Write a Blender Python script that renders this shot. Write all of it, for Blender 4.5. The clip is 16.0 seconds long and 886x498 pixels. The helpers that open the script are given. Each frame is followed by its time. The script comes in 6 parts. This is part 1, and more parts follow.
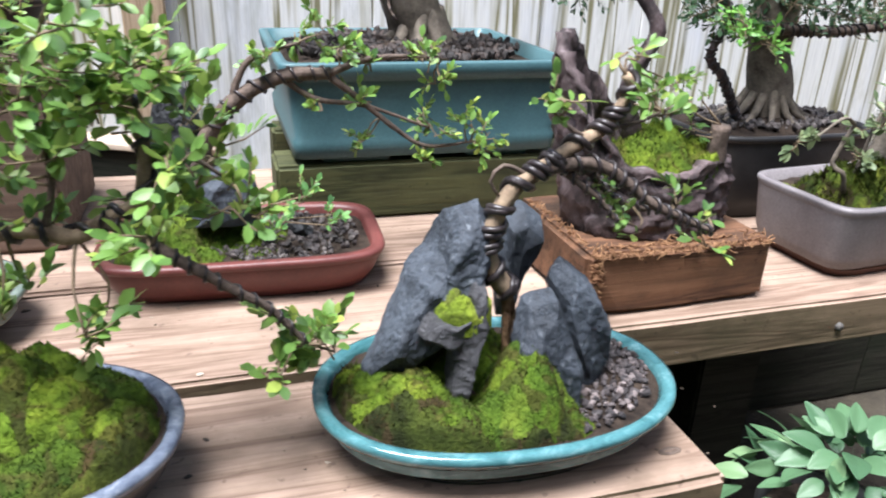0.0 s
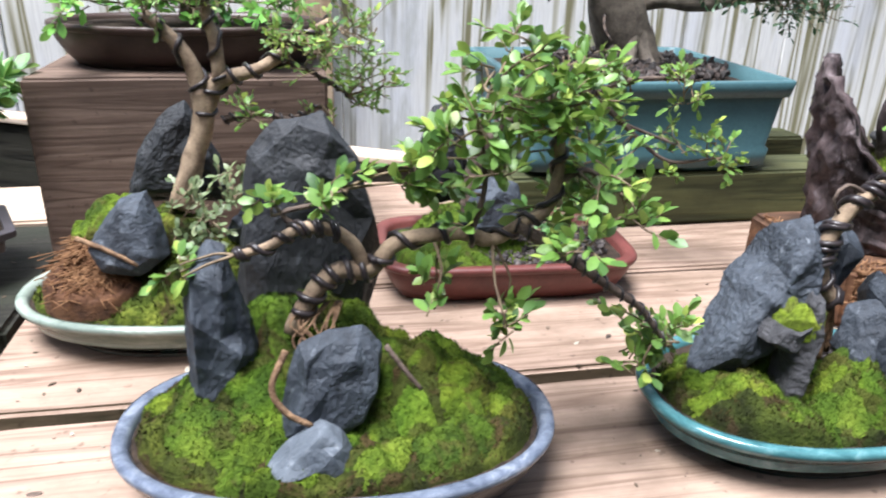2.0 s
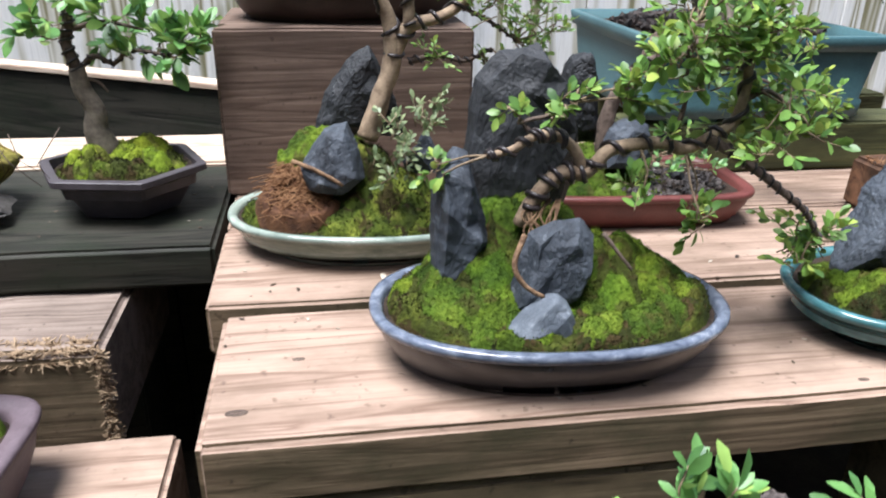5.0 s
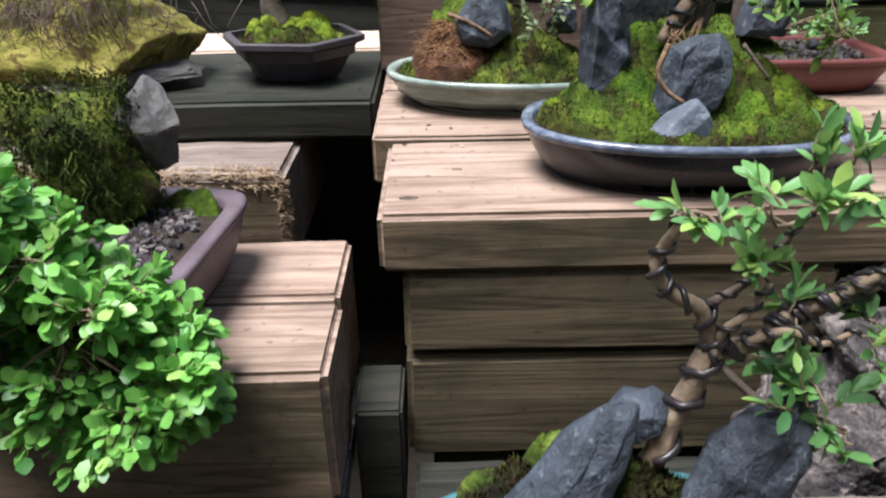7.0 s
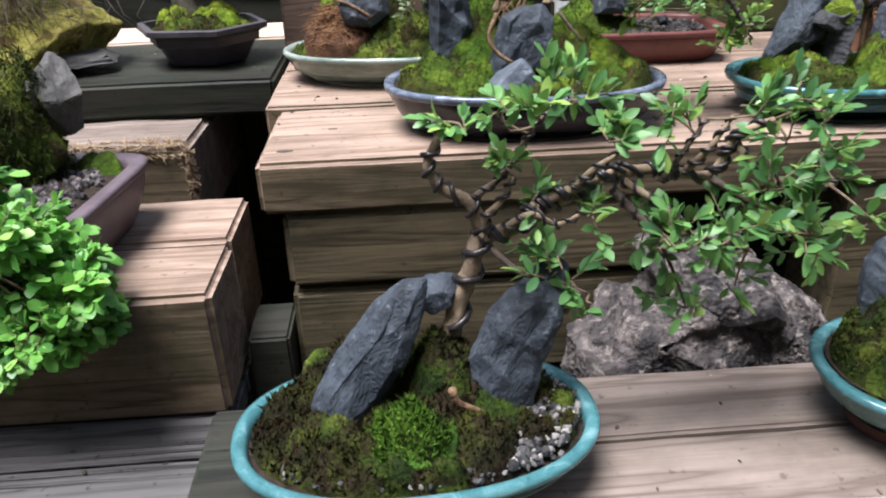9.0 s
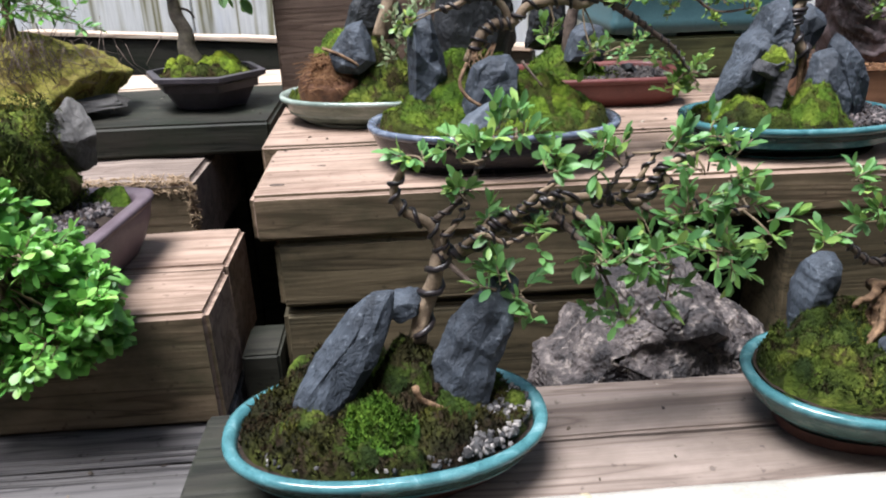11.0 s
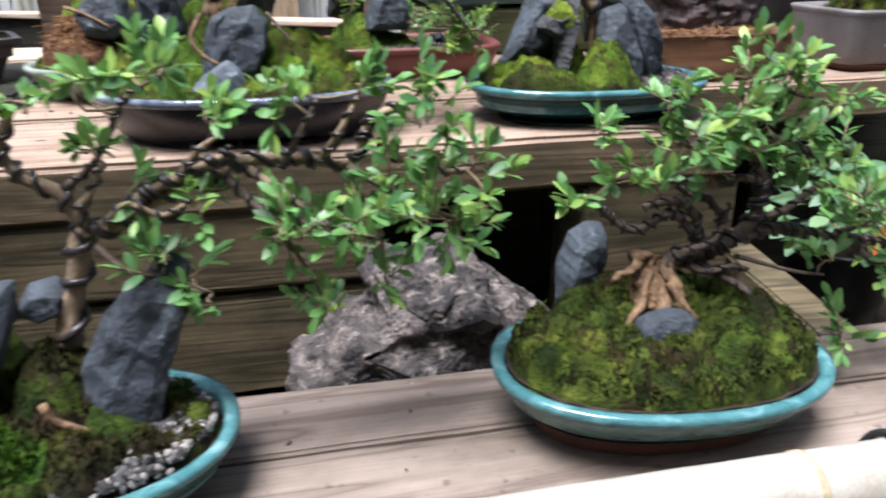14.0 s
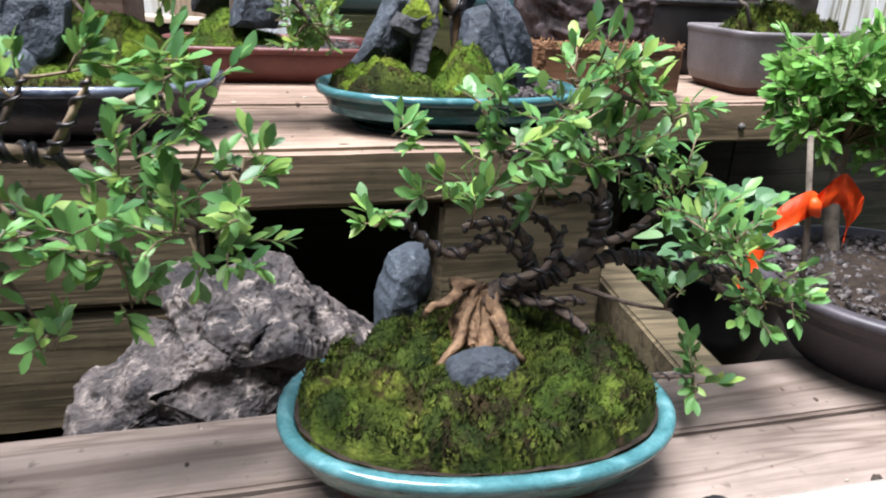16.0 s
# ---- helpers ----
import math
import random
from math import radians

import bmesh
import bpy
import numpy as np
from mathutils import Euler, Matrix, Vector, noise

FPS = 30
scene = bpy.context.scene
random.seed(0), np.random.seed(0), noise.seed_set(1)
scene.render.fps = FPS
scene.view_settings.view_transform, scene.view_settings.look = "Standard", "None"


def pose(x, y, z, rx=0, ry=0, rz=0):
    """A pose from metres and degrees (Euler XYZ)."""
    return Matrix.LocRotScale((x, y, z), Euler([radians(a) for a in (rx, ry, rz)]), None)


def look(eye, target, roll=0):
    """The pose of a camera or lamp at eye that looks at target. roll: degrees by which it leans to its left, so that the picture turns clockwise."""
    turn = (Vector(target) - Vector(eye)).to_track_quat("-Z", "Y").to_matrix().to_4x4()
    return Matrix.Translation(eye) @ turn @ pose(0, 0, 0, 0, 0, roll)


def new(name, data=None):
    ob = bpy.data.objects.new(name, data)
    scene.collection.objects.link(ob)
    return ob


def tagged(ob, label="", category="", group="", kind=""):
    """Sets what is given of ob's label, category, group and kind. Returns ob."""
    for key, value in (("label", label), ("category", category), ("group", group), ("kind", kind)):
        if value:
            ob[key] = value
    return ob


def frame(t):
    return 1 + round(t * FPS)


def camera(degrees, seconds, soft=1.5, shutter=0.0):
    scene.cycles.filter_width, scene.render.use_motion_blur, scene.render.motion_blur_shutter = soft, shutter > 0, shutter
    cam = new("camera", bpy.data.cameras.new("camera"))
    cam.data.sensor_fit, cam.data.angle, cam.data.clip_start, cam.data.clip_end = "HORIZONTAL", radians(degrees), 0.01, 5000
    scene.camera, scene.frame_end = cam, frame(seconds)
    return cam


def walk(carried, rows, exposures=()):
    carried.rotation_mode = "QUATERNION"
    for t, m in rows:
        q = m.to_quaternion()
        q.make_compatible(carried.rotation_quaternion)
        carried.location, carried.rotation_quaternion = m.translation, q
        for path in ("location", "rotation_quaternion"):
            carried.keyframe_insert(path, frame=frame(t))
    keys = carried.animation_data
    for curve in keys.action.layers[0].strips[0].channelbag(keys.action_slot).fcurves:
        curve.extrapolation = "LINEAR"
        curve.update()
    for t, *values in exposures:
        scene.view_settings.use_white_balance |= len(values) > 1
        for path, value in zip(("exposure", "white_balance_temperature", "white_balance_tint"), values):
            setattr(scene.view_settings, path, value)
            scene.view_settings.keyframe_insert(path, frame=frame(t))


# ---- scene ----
cam = camera(62.3, 16.0, soft=2.0, shutter=0.4)
PATH = [
    (0, (0.546, -0.388, 1.151), (1.102, 1.363, 0.362), 2.2),
    (0.5, (0.487, -0.382, 1.152), (1.033, 1.375, 0.369), 2.9),
    (1, (0.424, -0.38, 1.153), (0.914, 1.41, 0.406), 2.5),
    (1.5, (0.359, -0.386, 1.159), (0.775, 1.421, 0.411), 1.6),
    (2, (0.306, -0.394, 1.168), (0.673, 1.414, 0.396), 1.6),
    (2.5, (0.281, -0.415, 1.156), (0.596, 1.402, 0.381), 1.2),
    (3, (0.274, -0.424, 1.162), (0.581, 1.391, 0.379), 1.6),
    (3.2, (0.27, -0.433, 1.161), (0.567, 1.387, 0.387), 1.3),
    (5.3, (0.101, -0.525, 1.139), (0.413, 1.271, 0.315), 1.4),
    (5.5, (0.098, -0.545, 1.118), (0.378, 1.257, 0.297), 1.0),
    (6, (0.089, -0.576, 1.099), (0.266, 1.209, 0.214), -0.4),
    (6.5, (0.067, -0.625, 1.063), (0.143, 1.174, 0.192), -1.0),
    (7, (0.058, -0.647, 1.041), (0.074, 1.138, 0.138), -0.9),
    (7.5, (0.09, -0.673, 1.023), (0.143, 1.09, 0.081), -0.4),
    (8, (0.118, -0.713, 1.027), (0.228, 1.057, 0.103), -0.4),
    (8.5, (0.14, -0.754, 1.028), (0.267, 1.014, 0.102), -1.0),
    (9, (0.162, -0.8, 1.032), (0.274, 0.985, 0.136), -1.7),
    (11.5, (0.193, -0.904, 1.053), (0.302, 0.936, 0.276), -1.8),
    (12, (0.198, -0.911, 1.054), (0.295, 0.935, 0.289), -2.0),
    (12.5, (0.206, -0.91, 1.051), (0.297, 0.936, 0.288), -2.1),
    (13, (0.243, -0.894, 1.04), (0.329, 0.955, 0.283), -2.1),
    (13.5, (0.322, -0.845, 0.998), (0.485, 0.988, 0.213), -1.4),
    (14, (0.386, -0.804, 0.972), (0.74, 1.0, 0.182), -0.5),
    (14.5, (0.444, -0.787, 0.959), (0.941, 0.97, 0.144), 0.7),
    (15, (0.484, -0.779, 0.953), (1.018, 0.972, 0.149), 2.2),
    (15.5, (0.499, -0.766, 0.941), (0.989, 1.016, 0.178), 2.1),
    (16, (0.518, -0.739, 0.938), (1.027, 1.049, 0.2), 2.8),
]
EXPOSURES = [(0, 1.26), (3.2, 1.13), (6.5, 0.88), (9, 0.86), (12.8, 0.97), (14.1, 1.08), (14.6, 1.2), (15, 1.0), (15.5, 1.1), (16, 1.2)]
walk(cam, [(t, look(eye, target, roll)) for t, eye, target, roll in PATH], EXPOSURES)

# ---- light ----
world = bpy.data.worlds.new("overcast")
scene.world = world
world.use_nodes = True
wn = world.node_tree.nodes
sky = wn.new("ShaderNodeTexSky")
sky.sky_type, sky.sun_disc = "NISHITA", False
sky.sun_elevation, sky.sun_rotation = radians(62), radians(200)
sky.air_density, sky.dust_density, sky.ozone_density = 1.0, 1.5, 1.5
wn["Background"].inputs["Strength"].default_value = 0.085
world.node_tree.links.new(sky.outputs["Color"], wn["Background"].inputs["Color"])
sun_data = bpy.data.lights.new("sun", "SUN")
sun_data.energy, sun_data.angle, sun_data.color = 5.5, radians(30), (0.935, 0.945, 1.0)
sun = new("sun", sun_data)
sun.matrix_world = look((-0.6, -0.3, 4.4), (0.3, 0.2, 0.7))

# ---- materials ----
MATS = {}


class Nodes:
    """A small shorthand for node graphs."""

    def __init__(self, name):
        self.mat = bpy.data.materials.new(name)
        self.mat.use_nodes = True
        self.tree = self.mat.node_tree
        self.bsdf = self.tree.nodes["Principled BSDF"]
        MATS[name] = self.mat

    def add(self, kind, **values):
        n = self.tree.nodes.new(kind)
        for k, v in values.items():
            n.inputs[k].default_value = v
        return n

    def link(self, a, b):
        self.tree.links.new(a, b)

    def coords(self, which="Object", scale=(1, 1, 1), shift=False):
        c = self.add("ShaderNodeTexCoord")
        m = self.add("ShaderNodeMapping")
        m.inputs["Scale"].default_value = scale
        self.link(c.outputs[which], m.inputs["Vector"])
        if shift:
            info = self.add("ShaderNodeObjectInfo")
            mul = self.add("ShaderNodeVectorMath")
            mul.operation = "SCALE"
            mul.inputs[0].default_value = (17.0, 9.0, 5.0)
            self.link(info.outputs["Random"], mul.inputs["Scale"])
            self.link(mul.outputs[0], m.inputs["Location"])
        return m.outputs[0]

    def noise(self, vec, scale, detail=4.0, rough=0.6, distort=0.0):
        n = self.add("ShaderNodeTexNoise", Scale=scale, Detail=detail, Roughness=rough, Distortion=distort)
        self.link(vec, n.inputs["Vector"])
        return n.outputs["Fac"]

    def ramp(self, fac, stops):
        r = self.add("ShaderNodeValToRGB")
        els = r.color_ramp.elements
        while len(els) < len(stops):
            els.new(0.5)
        for e, (p, c) in zip(els, stops):
            e.position, e.color = p, (*c, 1.0)
        self.link(fac, r.inputs["Fac"])
        return r.outputs["Color"]

    def mix(self, fac, a, b, blend="MIX"):
        m = self.tree.nodes.new("ShaderNodeMix")
        m.data_type, m.blend_type = "RGBA", blend
        for value, sock in ((fac, m.inputs[0]), (a, m.inputs[6]), (b, m.inputs[7])):
            if isinstance(value, (int, float)):
                sock.default_value = value
            elif isinstance(value, tuple):
                sock.default_value = (*value, 1.0)
            else:
                self.link(value, sock)
        return m.outputs[2]

    def bump(self, height, strength=0.4, distance=0.002, normal=None):
        b = self.add("ShaderNodeBump", Strength=strength, Distance=distance)
        self.link(height, b.inputs["Height"])
        if normal:
            self.link(normal, b.inputs["Normal"])
        return b.outputs["Normal"]

    def done(self, color=None, rough=0.6, normal=None, metal=0.0, spec=None, coat=0.0):
        b = self.bsdf
        if color is not None:
            if isinstance(color, tuple):
                b.inputs["Base Color"].default_value = (*color, 1.0)
            else:
                self.link(color, b.inputs["Base Color"])
        if isinstance(rough, (int, float)):
            b.inputs["Roughness"].default_value = rough
        else:
            self.link(rough, b.inputs["Roughness"])
        b.inputs["Metallic"].default_value = metal
        if spec is not None:
            b.inputs["Specular IOR Level"].default_value = spec
        b.inputs["Coat Weight"].default_value = coat
        b.inputs["Coat Roughness"].default_value = 0.12
        if normal is not None:
            self.link(normal, b.inputs["Normal"])
        return self.mat


def wood(name, dark, light, stain, stain_amount=0.5, grain=1.0, axis=0, rough=0.75, spec=0.25):
    """Sawn timber: rings and fibres along one axis, stains at a larger scale."""
    n = Nodes(name)
    s = [30.0 * grain] * 3
    s[axis] = 1.7 * grain
    v = n.coords("Object", tuple(s), shift=True)
    f = [260.0 * grain] * 3
    f[axis] = 9.0
    vf = n.coords("Object", tuple(f), shift=True)
    rings = n.noise(v, 1.0, 3.0, 0.55, 1.2)
    sine = n.add("ShaderNodeMath")
    sine.operation = "MULTIPLY"
    sine.inputs[1].default_value = 3.6
    n.link(rings, sine.inputs[0])
    frac = n.add("ShaderNodeMath")
    frac.operation = "PINGPONG"
    frac.inputs[1].default_value = 1.0
    n.link(sine.outputs[0], frac.inputs[0])
    fine = n.noise(vf, 1.0, 4.0, 0.7)
    col = n.ramp(frac.outputs[0], [(0.0, dark), (0.16, tuple(0.45 * a + 0.55 * b for a, b in zip(dark, light))), (0.4, tuple(0.12 * a + 0.88 * b for a, b in zip(dark, light))), (1.0, light)])
    fc = n.ramp(fine, [(0.3, (0.55, 0.52, 0.5)), (0.6, (1.0, 1.0, 1.0))])
    col = n.mix(0.42, col, fc, "MULTIPLY")
    vb = n.coords("Object", (4.0, 7.0, 7.0) if axis == 0 else (7.0, 7.0, 4.0), shift=True)
    blot = n.noise(vb, 1.6, 6.0, 0.65)
    bf = n.ramp(blot, [(0.42, (0, 0, 0)), (0.68, (stain_amount,) * 3)])
    col = n.mix(bf, col, stain)
    spots = n.noise(n.coords("Object", (1, 1, 1), shift=True), 90.0, 2.0, 0.5)
    sf = n.ramp(spots, [(0.66, (0, 0, 0)), (0.74, (0.55,) * 3)])
    col = n.mix(sf, col, tuple(0.45 * a for a in dark))
    h = n.mix(0.5, frac.outputs[0], fine)
    return n.done(col, rough, n.bump(h, 0.55, 0.0022), spec=spec)


def mottled(name, a, b, scale=30.0, rough=0.6, bump=0.3, distance=0.001, fine=300.0, spec=0.4, coat=0.0, c=None, mid=0.5):
    """A surface in two colours mixed at two scales."""
    n = Nodes(name)
    v = n.coords("Object", shift=True)
    big = n.noise(v, scale, 5.0, 0.62)
    small = n.noise(v, fine, 3.0, 0.6)
    col = n.ramp(big, [(mid - 0.18, a), (mid + 0.18, b)])
    col = n.mix(0.5, col, n.ramp(small, [(0.3, (0.6,) * 3), (0.65, (1.05,) * 3)]), "MULTIPLY")
    if c:
        third = n.noise(v, scale * 0.55 + 3.0, 4.0, 0.6, 0.6)
        col = n.mix(n.ramp(third, [(0.56, (0, 0, 0)), (0.68, (0.85,) * 3)]), col, c)
    return n.done(col, rough, n.bump(n.mix(0.5, big, small), bump, distance), spec=spec, coat=coat)


def leafy(name, dark, light, young, rough=0.42, glow=0.3):
    """Leaves: each its own green, some young and yellowish, light passing through."""
    n = Nodes(name)
    geo, info = n.add("ShaderNodeNewGeometry"), n.add("ShaderNodeObjectInfo")
    addr = n.add("ShaderNodeMath")
    addr.operation = "ADD"
    n.link(geo.outputs["Random Per Island"], addr.inputs[0])
    n.link(info.outputs["Random"], addr.inputs[1])
    fr = n.add("ShaderNodeMath")
    fr.operation = "FRACT"
    n.link(addr.outputs[0], fr.inputs[0])
    col = n.ramp(fr.outputs[0], [(0.0, dark), (0.5, light), (0.82, light), (1.0, young)])
    blot = n.noise(n.coords("Object"), 160.0, 2.0, 0.5)
    col = n.mix(0.35, col, n.ramp(blot, [(0.3, (0.5, 0.55, 0.5)), (0.7, (1.15, 1.15, 1.1))]), "MULTIPLY")
    n.done(col, rough, n.bump(blot, 0.2, 0.001), spec=0.5)
    tr = n.add("ShaderNodeBsdfTranslucent")
    n.link(n.mix(0.5, col, young), tr.inputs["Color"])
    ms = n.add("ShaderNodeMixShader", Fac=glow)
    n.link(n.bsdf.outputs[0], ms.inputs[1])
    n.link(tr.outputs[0], ms.inputs[2])
    n.link(ms.outputs[0], n.tree.nodes["Material Output"].inputs["Surface"])
    return n.mat


def pebbly(name, a, b, c, rough=0.7):
    n = Nodes(name)
    geo = n.add("ShaderNodeNewGeometry")
    col = n.ramp(geo.outputs["Random Per Island"], [(0.0, a), (0.35, tuple(0.6 * q for q in b)), (0.62, b), (0.8, tuple(0.75 * q + 0.25 * w for q, w in zip(b, c))), (1.0, c)])
    small = n.noise(n.coords("Object"), 420.0, 3.0, 0.6)
    col = n.mix(0.5, col, n.ramp(small, [(0.3, (0.6,) * 3), (0.7, (1.2,) * 3)]), "MULTIPLY")
    return n.done(col, rough, n.bump(small, 0.3, 0.001))


def slate(name, a, b, vein, scale=14.0, bump=0.9):
    """Split stone: cool greys, pale scratches, sharp fine relief."""
    n = Nodes(name)
    v = n.coords("Object", (1, 1, 0.45), shift=True)
    big = n.noise(v, scale, 6.0, 0.65, 0.4)
    mid = n.noise(v, scale * 6, 5.0, 0.7, 0.6)
    col = n.ramp(big, [(0.32, a), (0.66, b)])
    col = n.mix(n.ramp(mid, [(0.6, (0, 0, 0)), (0.74, (0.7,) * 3)]), col, vein)
    col = n.mix(0.55, col, n.ramp(mid, [(0.28, (0.45,) * 3), (0.6, (1.1,) * 3)]), "MULTIPLY")
    fine = n.noise(v, scale * 26, 4.0, 0.7)
    h = n.mix(0.4, mid, fine)
    return n.done(col, 0.62, n.bump(h, bump, 0.003), spec=0.4)


def crag(name, dark, mid, light):
    """Broken weathered rock: dark clefts, warm grey faces, pale mineral streaks."""
    n = Nodes(name)
    v = n.coords("Object", (1, 1, 0.8), shift=True)
    big = n.noise(v, 16.0, 6.0, 0.7, 0.9)
    sharp = n.noise(v, 42.0, 7.0, 0.75, 0.7)
    col = n.ramp(big, [(0.4, dark), (0.52, mid), (0.66, tuple(1.7 * q for q in mid))])
    col = n.mix(n.ramp(sharp, [(0.54, (0, 0, 0)), (0.64, (0.85,) * 3)]), col, light)
    col = n.mix(0.8, col, n.ramp(sharp, [(0.34, (0.16,) * 3), (0.52, (1.0,) * 3)]), "MULTIPLY")
    return n.done(col, 0.65, n.bump(n.mix(0.5, big, sharp), 1.0, 0.006), spec=0.4)


def mossy(name, dark, light, tip, brown):
    n = Nodes(name)
    v = n.coords("Object", shift=True)
    big = n.noise(v, 22.0, 5.0, 0.6)
    small = n.noise(v, 240.0, 4.0, 0.7)
    col = n.ramp(big, [(0.38, dark), (0.52, light), (0.66, tip)])
    patch = n.noise(v, 34.0, 3.0, 0.55, 0.8)
    col = n.mix(n.ramp(patch, [(0.53, (0, 0, 0)), (0.61, (0.9,) * 3)]), col, brown)
    own = n.add("ShaderNodeObjectInfo")
    col = n.mix(0.75, col, n.ramp(own.outputs["Random"], [(0.0, (0.62, 0.7, 0.6)), (0.35, (1.0, 1.0, 1.0)), (0.7, (1.25, 1.12, 0.85)), (1.0, (0.85, 1.05, 0.8))]), "MULTIPLY")
    col = n.mix(0.6, col, n.ramp(small, [(0.32, (0.3, 0.34, 0.25)), (0.62, (1.2, 1.2, 1.1))]), "MULTIPLY")
    return n.done(col, 0.9, n.bump(small, 0.9, 0.004), spec=0.15)


def fence_paint(name):
    """Old white paint on plywood, worn along the grain and green with algae."""
    n = Nodes(name)
    v = n.coords("Object", (12, 12, 0.5), shift=True)
    rings = n.noise(v, 1.0, 2.0, 0.5, 0.45)
    m = n.add("ShaderNodeMath")
    m.operation = "MULTIPLY"
    m.inputs[1].default_value = 9.0
    n.link(rings, m.inputs[0])
    p = n.add("ShaderNodeMath")
    p.operation = "PINGPONG"
    p.inputs[1].default_value = 1.0
    n.link(m.outputs[0], p.inputs[0])
    fine = n.noise(n.coords("Object", (190, 190, 9), shift=True), 1.0, 3.0, 0.6)
    lines = n.ramp(p.outputs[0], [(0.08, (0.28, 0.26, 0.15)), (0.26, (0.60, 0.58, 0.47)), (0.55, (0.9, 0.895, 0.85))])
    wear = n.noise(n.coords("Object", (3, 3, 0.9), shift=True), 1.3, 4.0, 0.6)
    col = n.mix(n.ramp(wear, [(0.54, (0, 0, 0)), (0.66, (0.75,) * 3)]), lines, (0.84, 0.86, 0.89))
    green = n.noise(n.coords("Object", (3.2, 3.2, 1.0), shift=True), 2.2, 5.0, 0.65)
    col = n.mix(n.ramp(green, [(0.56, (0, 0, 0)), (0.76, (0.5,) * 3)]), col, (0.24, 0.25, 0.12))
    col = n.mix(0.35, col, n.ramp(fine, [(0.3, (0.6,) * 3), (0.6, (1.0,) * 3)]), "MULTIPLY")
    return n.done(col, 0.8, n.bump(n.mix(0.4, p.outputs[0], fine), 0.35, 0.002), spec=0.2)


def glaze(name, a, b, edge, scale=24.0, rough=0.16):
    """Fired glaze: pooled colour, thin and pale along the grain of the slip."""
    n = Nodes(name)
    v = n.coords("Object", (1, 1, 2.6), shift=True)
    big = n.noise(v, scale, 5.0, 0.6, 0.8)
    col = n.ramp(big, [(0.3, a), (0.55, b), (0.78, edge)])
    speck = n.noise(v, 520.0, 2.0, 0.5)
    col = n.mix(0.4, col, n.ramp(speck, [(0.3, (0.62,) * 3), (0.62, (1.06,) * 3)]), "MULTIPLY")
    return n.done(col, rough, n.bump(n.mix(0.3, big, speck), 0.12, 0.001), spec=0.45, coat=0.12)


deck_wood = wood("deck_wood", (0.20, 0.132, 0.098), (0.40, 0.292, 0.226), (0.135, 0.094, 0.066), 0.7)
# Sawn sides in darker olive-brown: real stain plus front shade put into the colour.
shaded_side_wood = wood("shaded_side_wood", (0.085, 0.06, 0.036), (0.225, 0.165, 0.105), (0.05, 0.046, 0.024), 0.85)
lower_wood = wood("lower_wood", (0.15, 0.112, 0.092), (0.29, 0.232, 0.195), (0.11, 0.085, 0.07), 0.65)
pale_wood = wood("pale_wood", (0.36, 0.26, 0.19), (0.62, 0.52, 0.42), (0.28, 0.2, 0.14), 0.35)
# Darkened brown wood: the shade below the bench front is in its colour.
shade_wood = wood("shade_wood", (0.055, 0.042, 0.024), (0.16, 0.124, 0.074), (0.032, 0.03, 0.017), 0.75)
block_wood = wood("block_wood", (0.095, 0.062, 0.046), (0.2, 0.14, 0.108), (0.065, 0.046, 0.036), 0.6)
# Near-black: wet shelf boards, and under-bench shade put into the colour.
wet_shade_wood = wood("wet_shade_wood", (0.010, 0.010, 0.008), (0.038, 0.036, 0.028), (0.014, 0.02, 0.011), 0.8, rough=0.62)
green_wood = wood("green_wood", (0.035, 0.042, 0.018), (0.095, 0.1, 0.042), (0.03, 0.03, 0.016), 0.6)
grey_deck = wood("grey_deck", (0.045, 0.042, 0.043), (0.14, 0.13, 0.128), (0.08, 0.075, 0.07), 0.6)
cedar_wood = wood("cedar_wood", (0.07, 0.034, 0.02), (0.2, 0.10, 0.055), (0.035, 0.022, 0.015), 0.9)
post_wood = wood("post_wood", (0.40, 0.27, 0.16), (0.66, 0.50, 0.34), (0.4, 0.3, 0.2), 0.3, axis=2)
fence_wood = fence_paint("fence_wood")
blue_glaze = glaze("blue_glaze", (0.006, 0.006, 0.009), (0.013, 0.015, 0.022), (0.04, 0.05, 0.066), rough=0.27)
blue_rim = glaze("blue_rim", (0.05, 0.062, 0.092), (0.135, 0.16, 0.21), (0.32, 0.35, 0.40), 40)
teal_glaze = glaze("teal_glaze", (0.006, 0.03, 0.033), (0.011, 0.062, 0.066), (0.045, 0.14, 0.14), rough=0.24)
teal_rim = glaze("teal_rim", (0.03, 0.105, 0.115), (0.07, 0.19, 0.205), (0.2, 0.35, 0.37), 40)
aqua_glaze = glaze("aqua_glaze", (0.02, 0.07, 0.07), (0.06, 0.165, 0.15), (0.2, 0.31, 0.27))
celadon = glaze("celadon", (0.12, 0.16, 0.135), (0.26, 0.31, 0.265), (0.42, 0.46, 0.41), 16)
red_clay = mottled("red_clay", (0.10, 0.03, 0.027), (0.165, 0.052, 0.045), 18, 0.42, 0.2)
purple_clay = mottled("purple_clay", (0.09, 0.066, 0.077), (0.16, 0.122, 0.14), 20, 0.5, 0.2)
dark_clay = mottled("dark_clay", (0.038, 0.033, 0.038), (0.078, 0.068, 0.078), 20, 0.45, 0.2)
brown_clay = mottled("brown_clay", (0.035, 0.022, 0.018), (0.07, 0.042, 0.034), 20, 0.4, 0.2)
foot_clay = mottled("foot_clay", (0.07, 0.03, 0.022), (0.12, 0.055, 0.04), 30, 0.75, 0.3)
grey_clay = mottled("grey_clay", (0.15, 0.135, 0.14), (0.23, 0.21, 0.215), 14, 0.5, 0.2)
blue_plastic = mottled("blue_plastic", (0.048, 0.115, 0.13), (0.07, 0.15, 0.165), 9, 0.45, 0.1, coat=0.05)
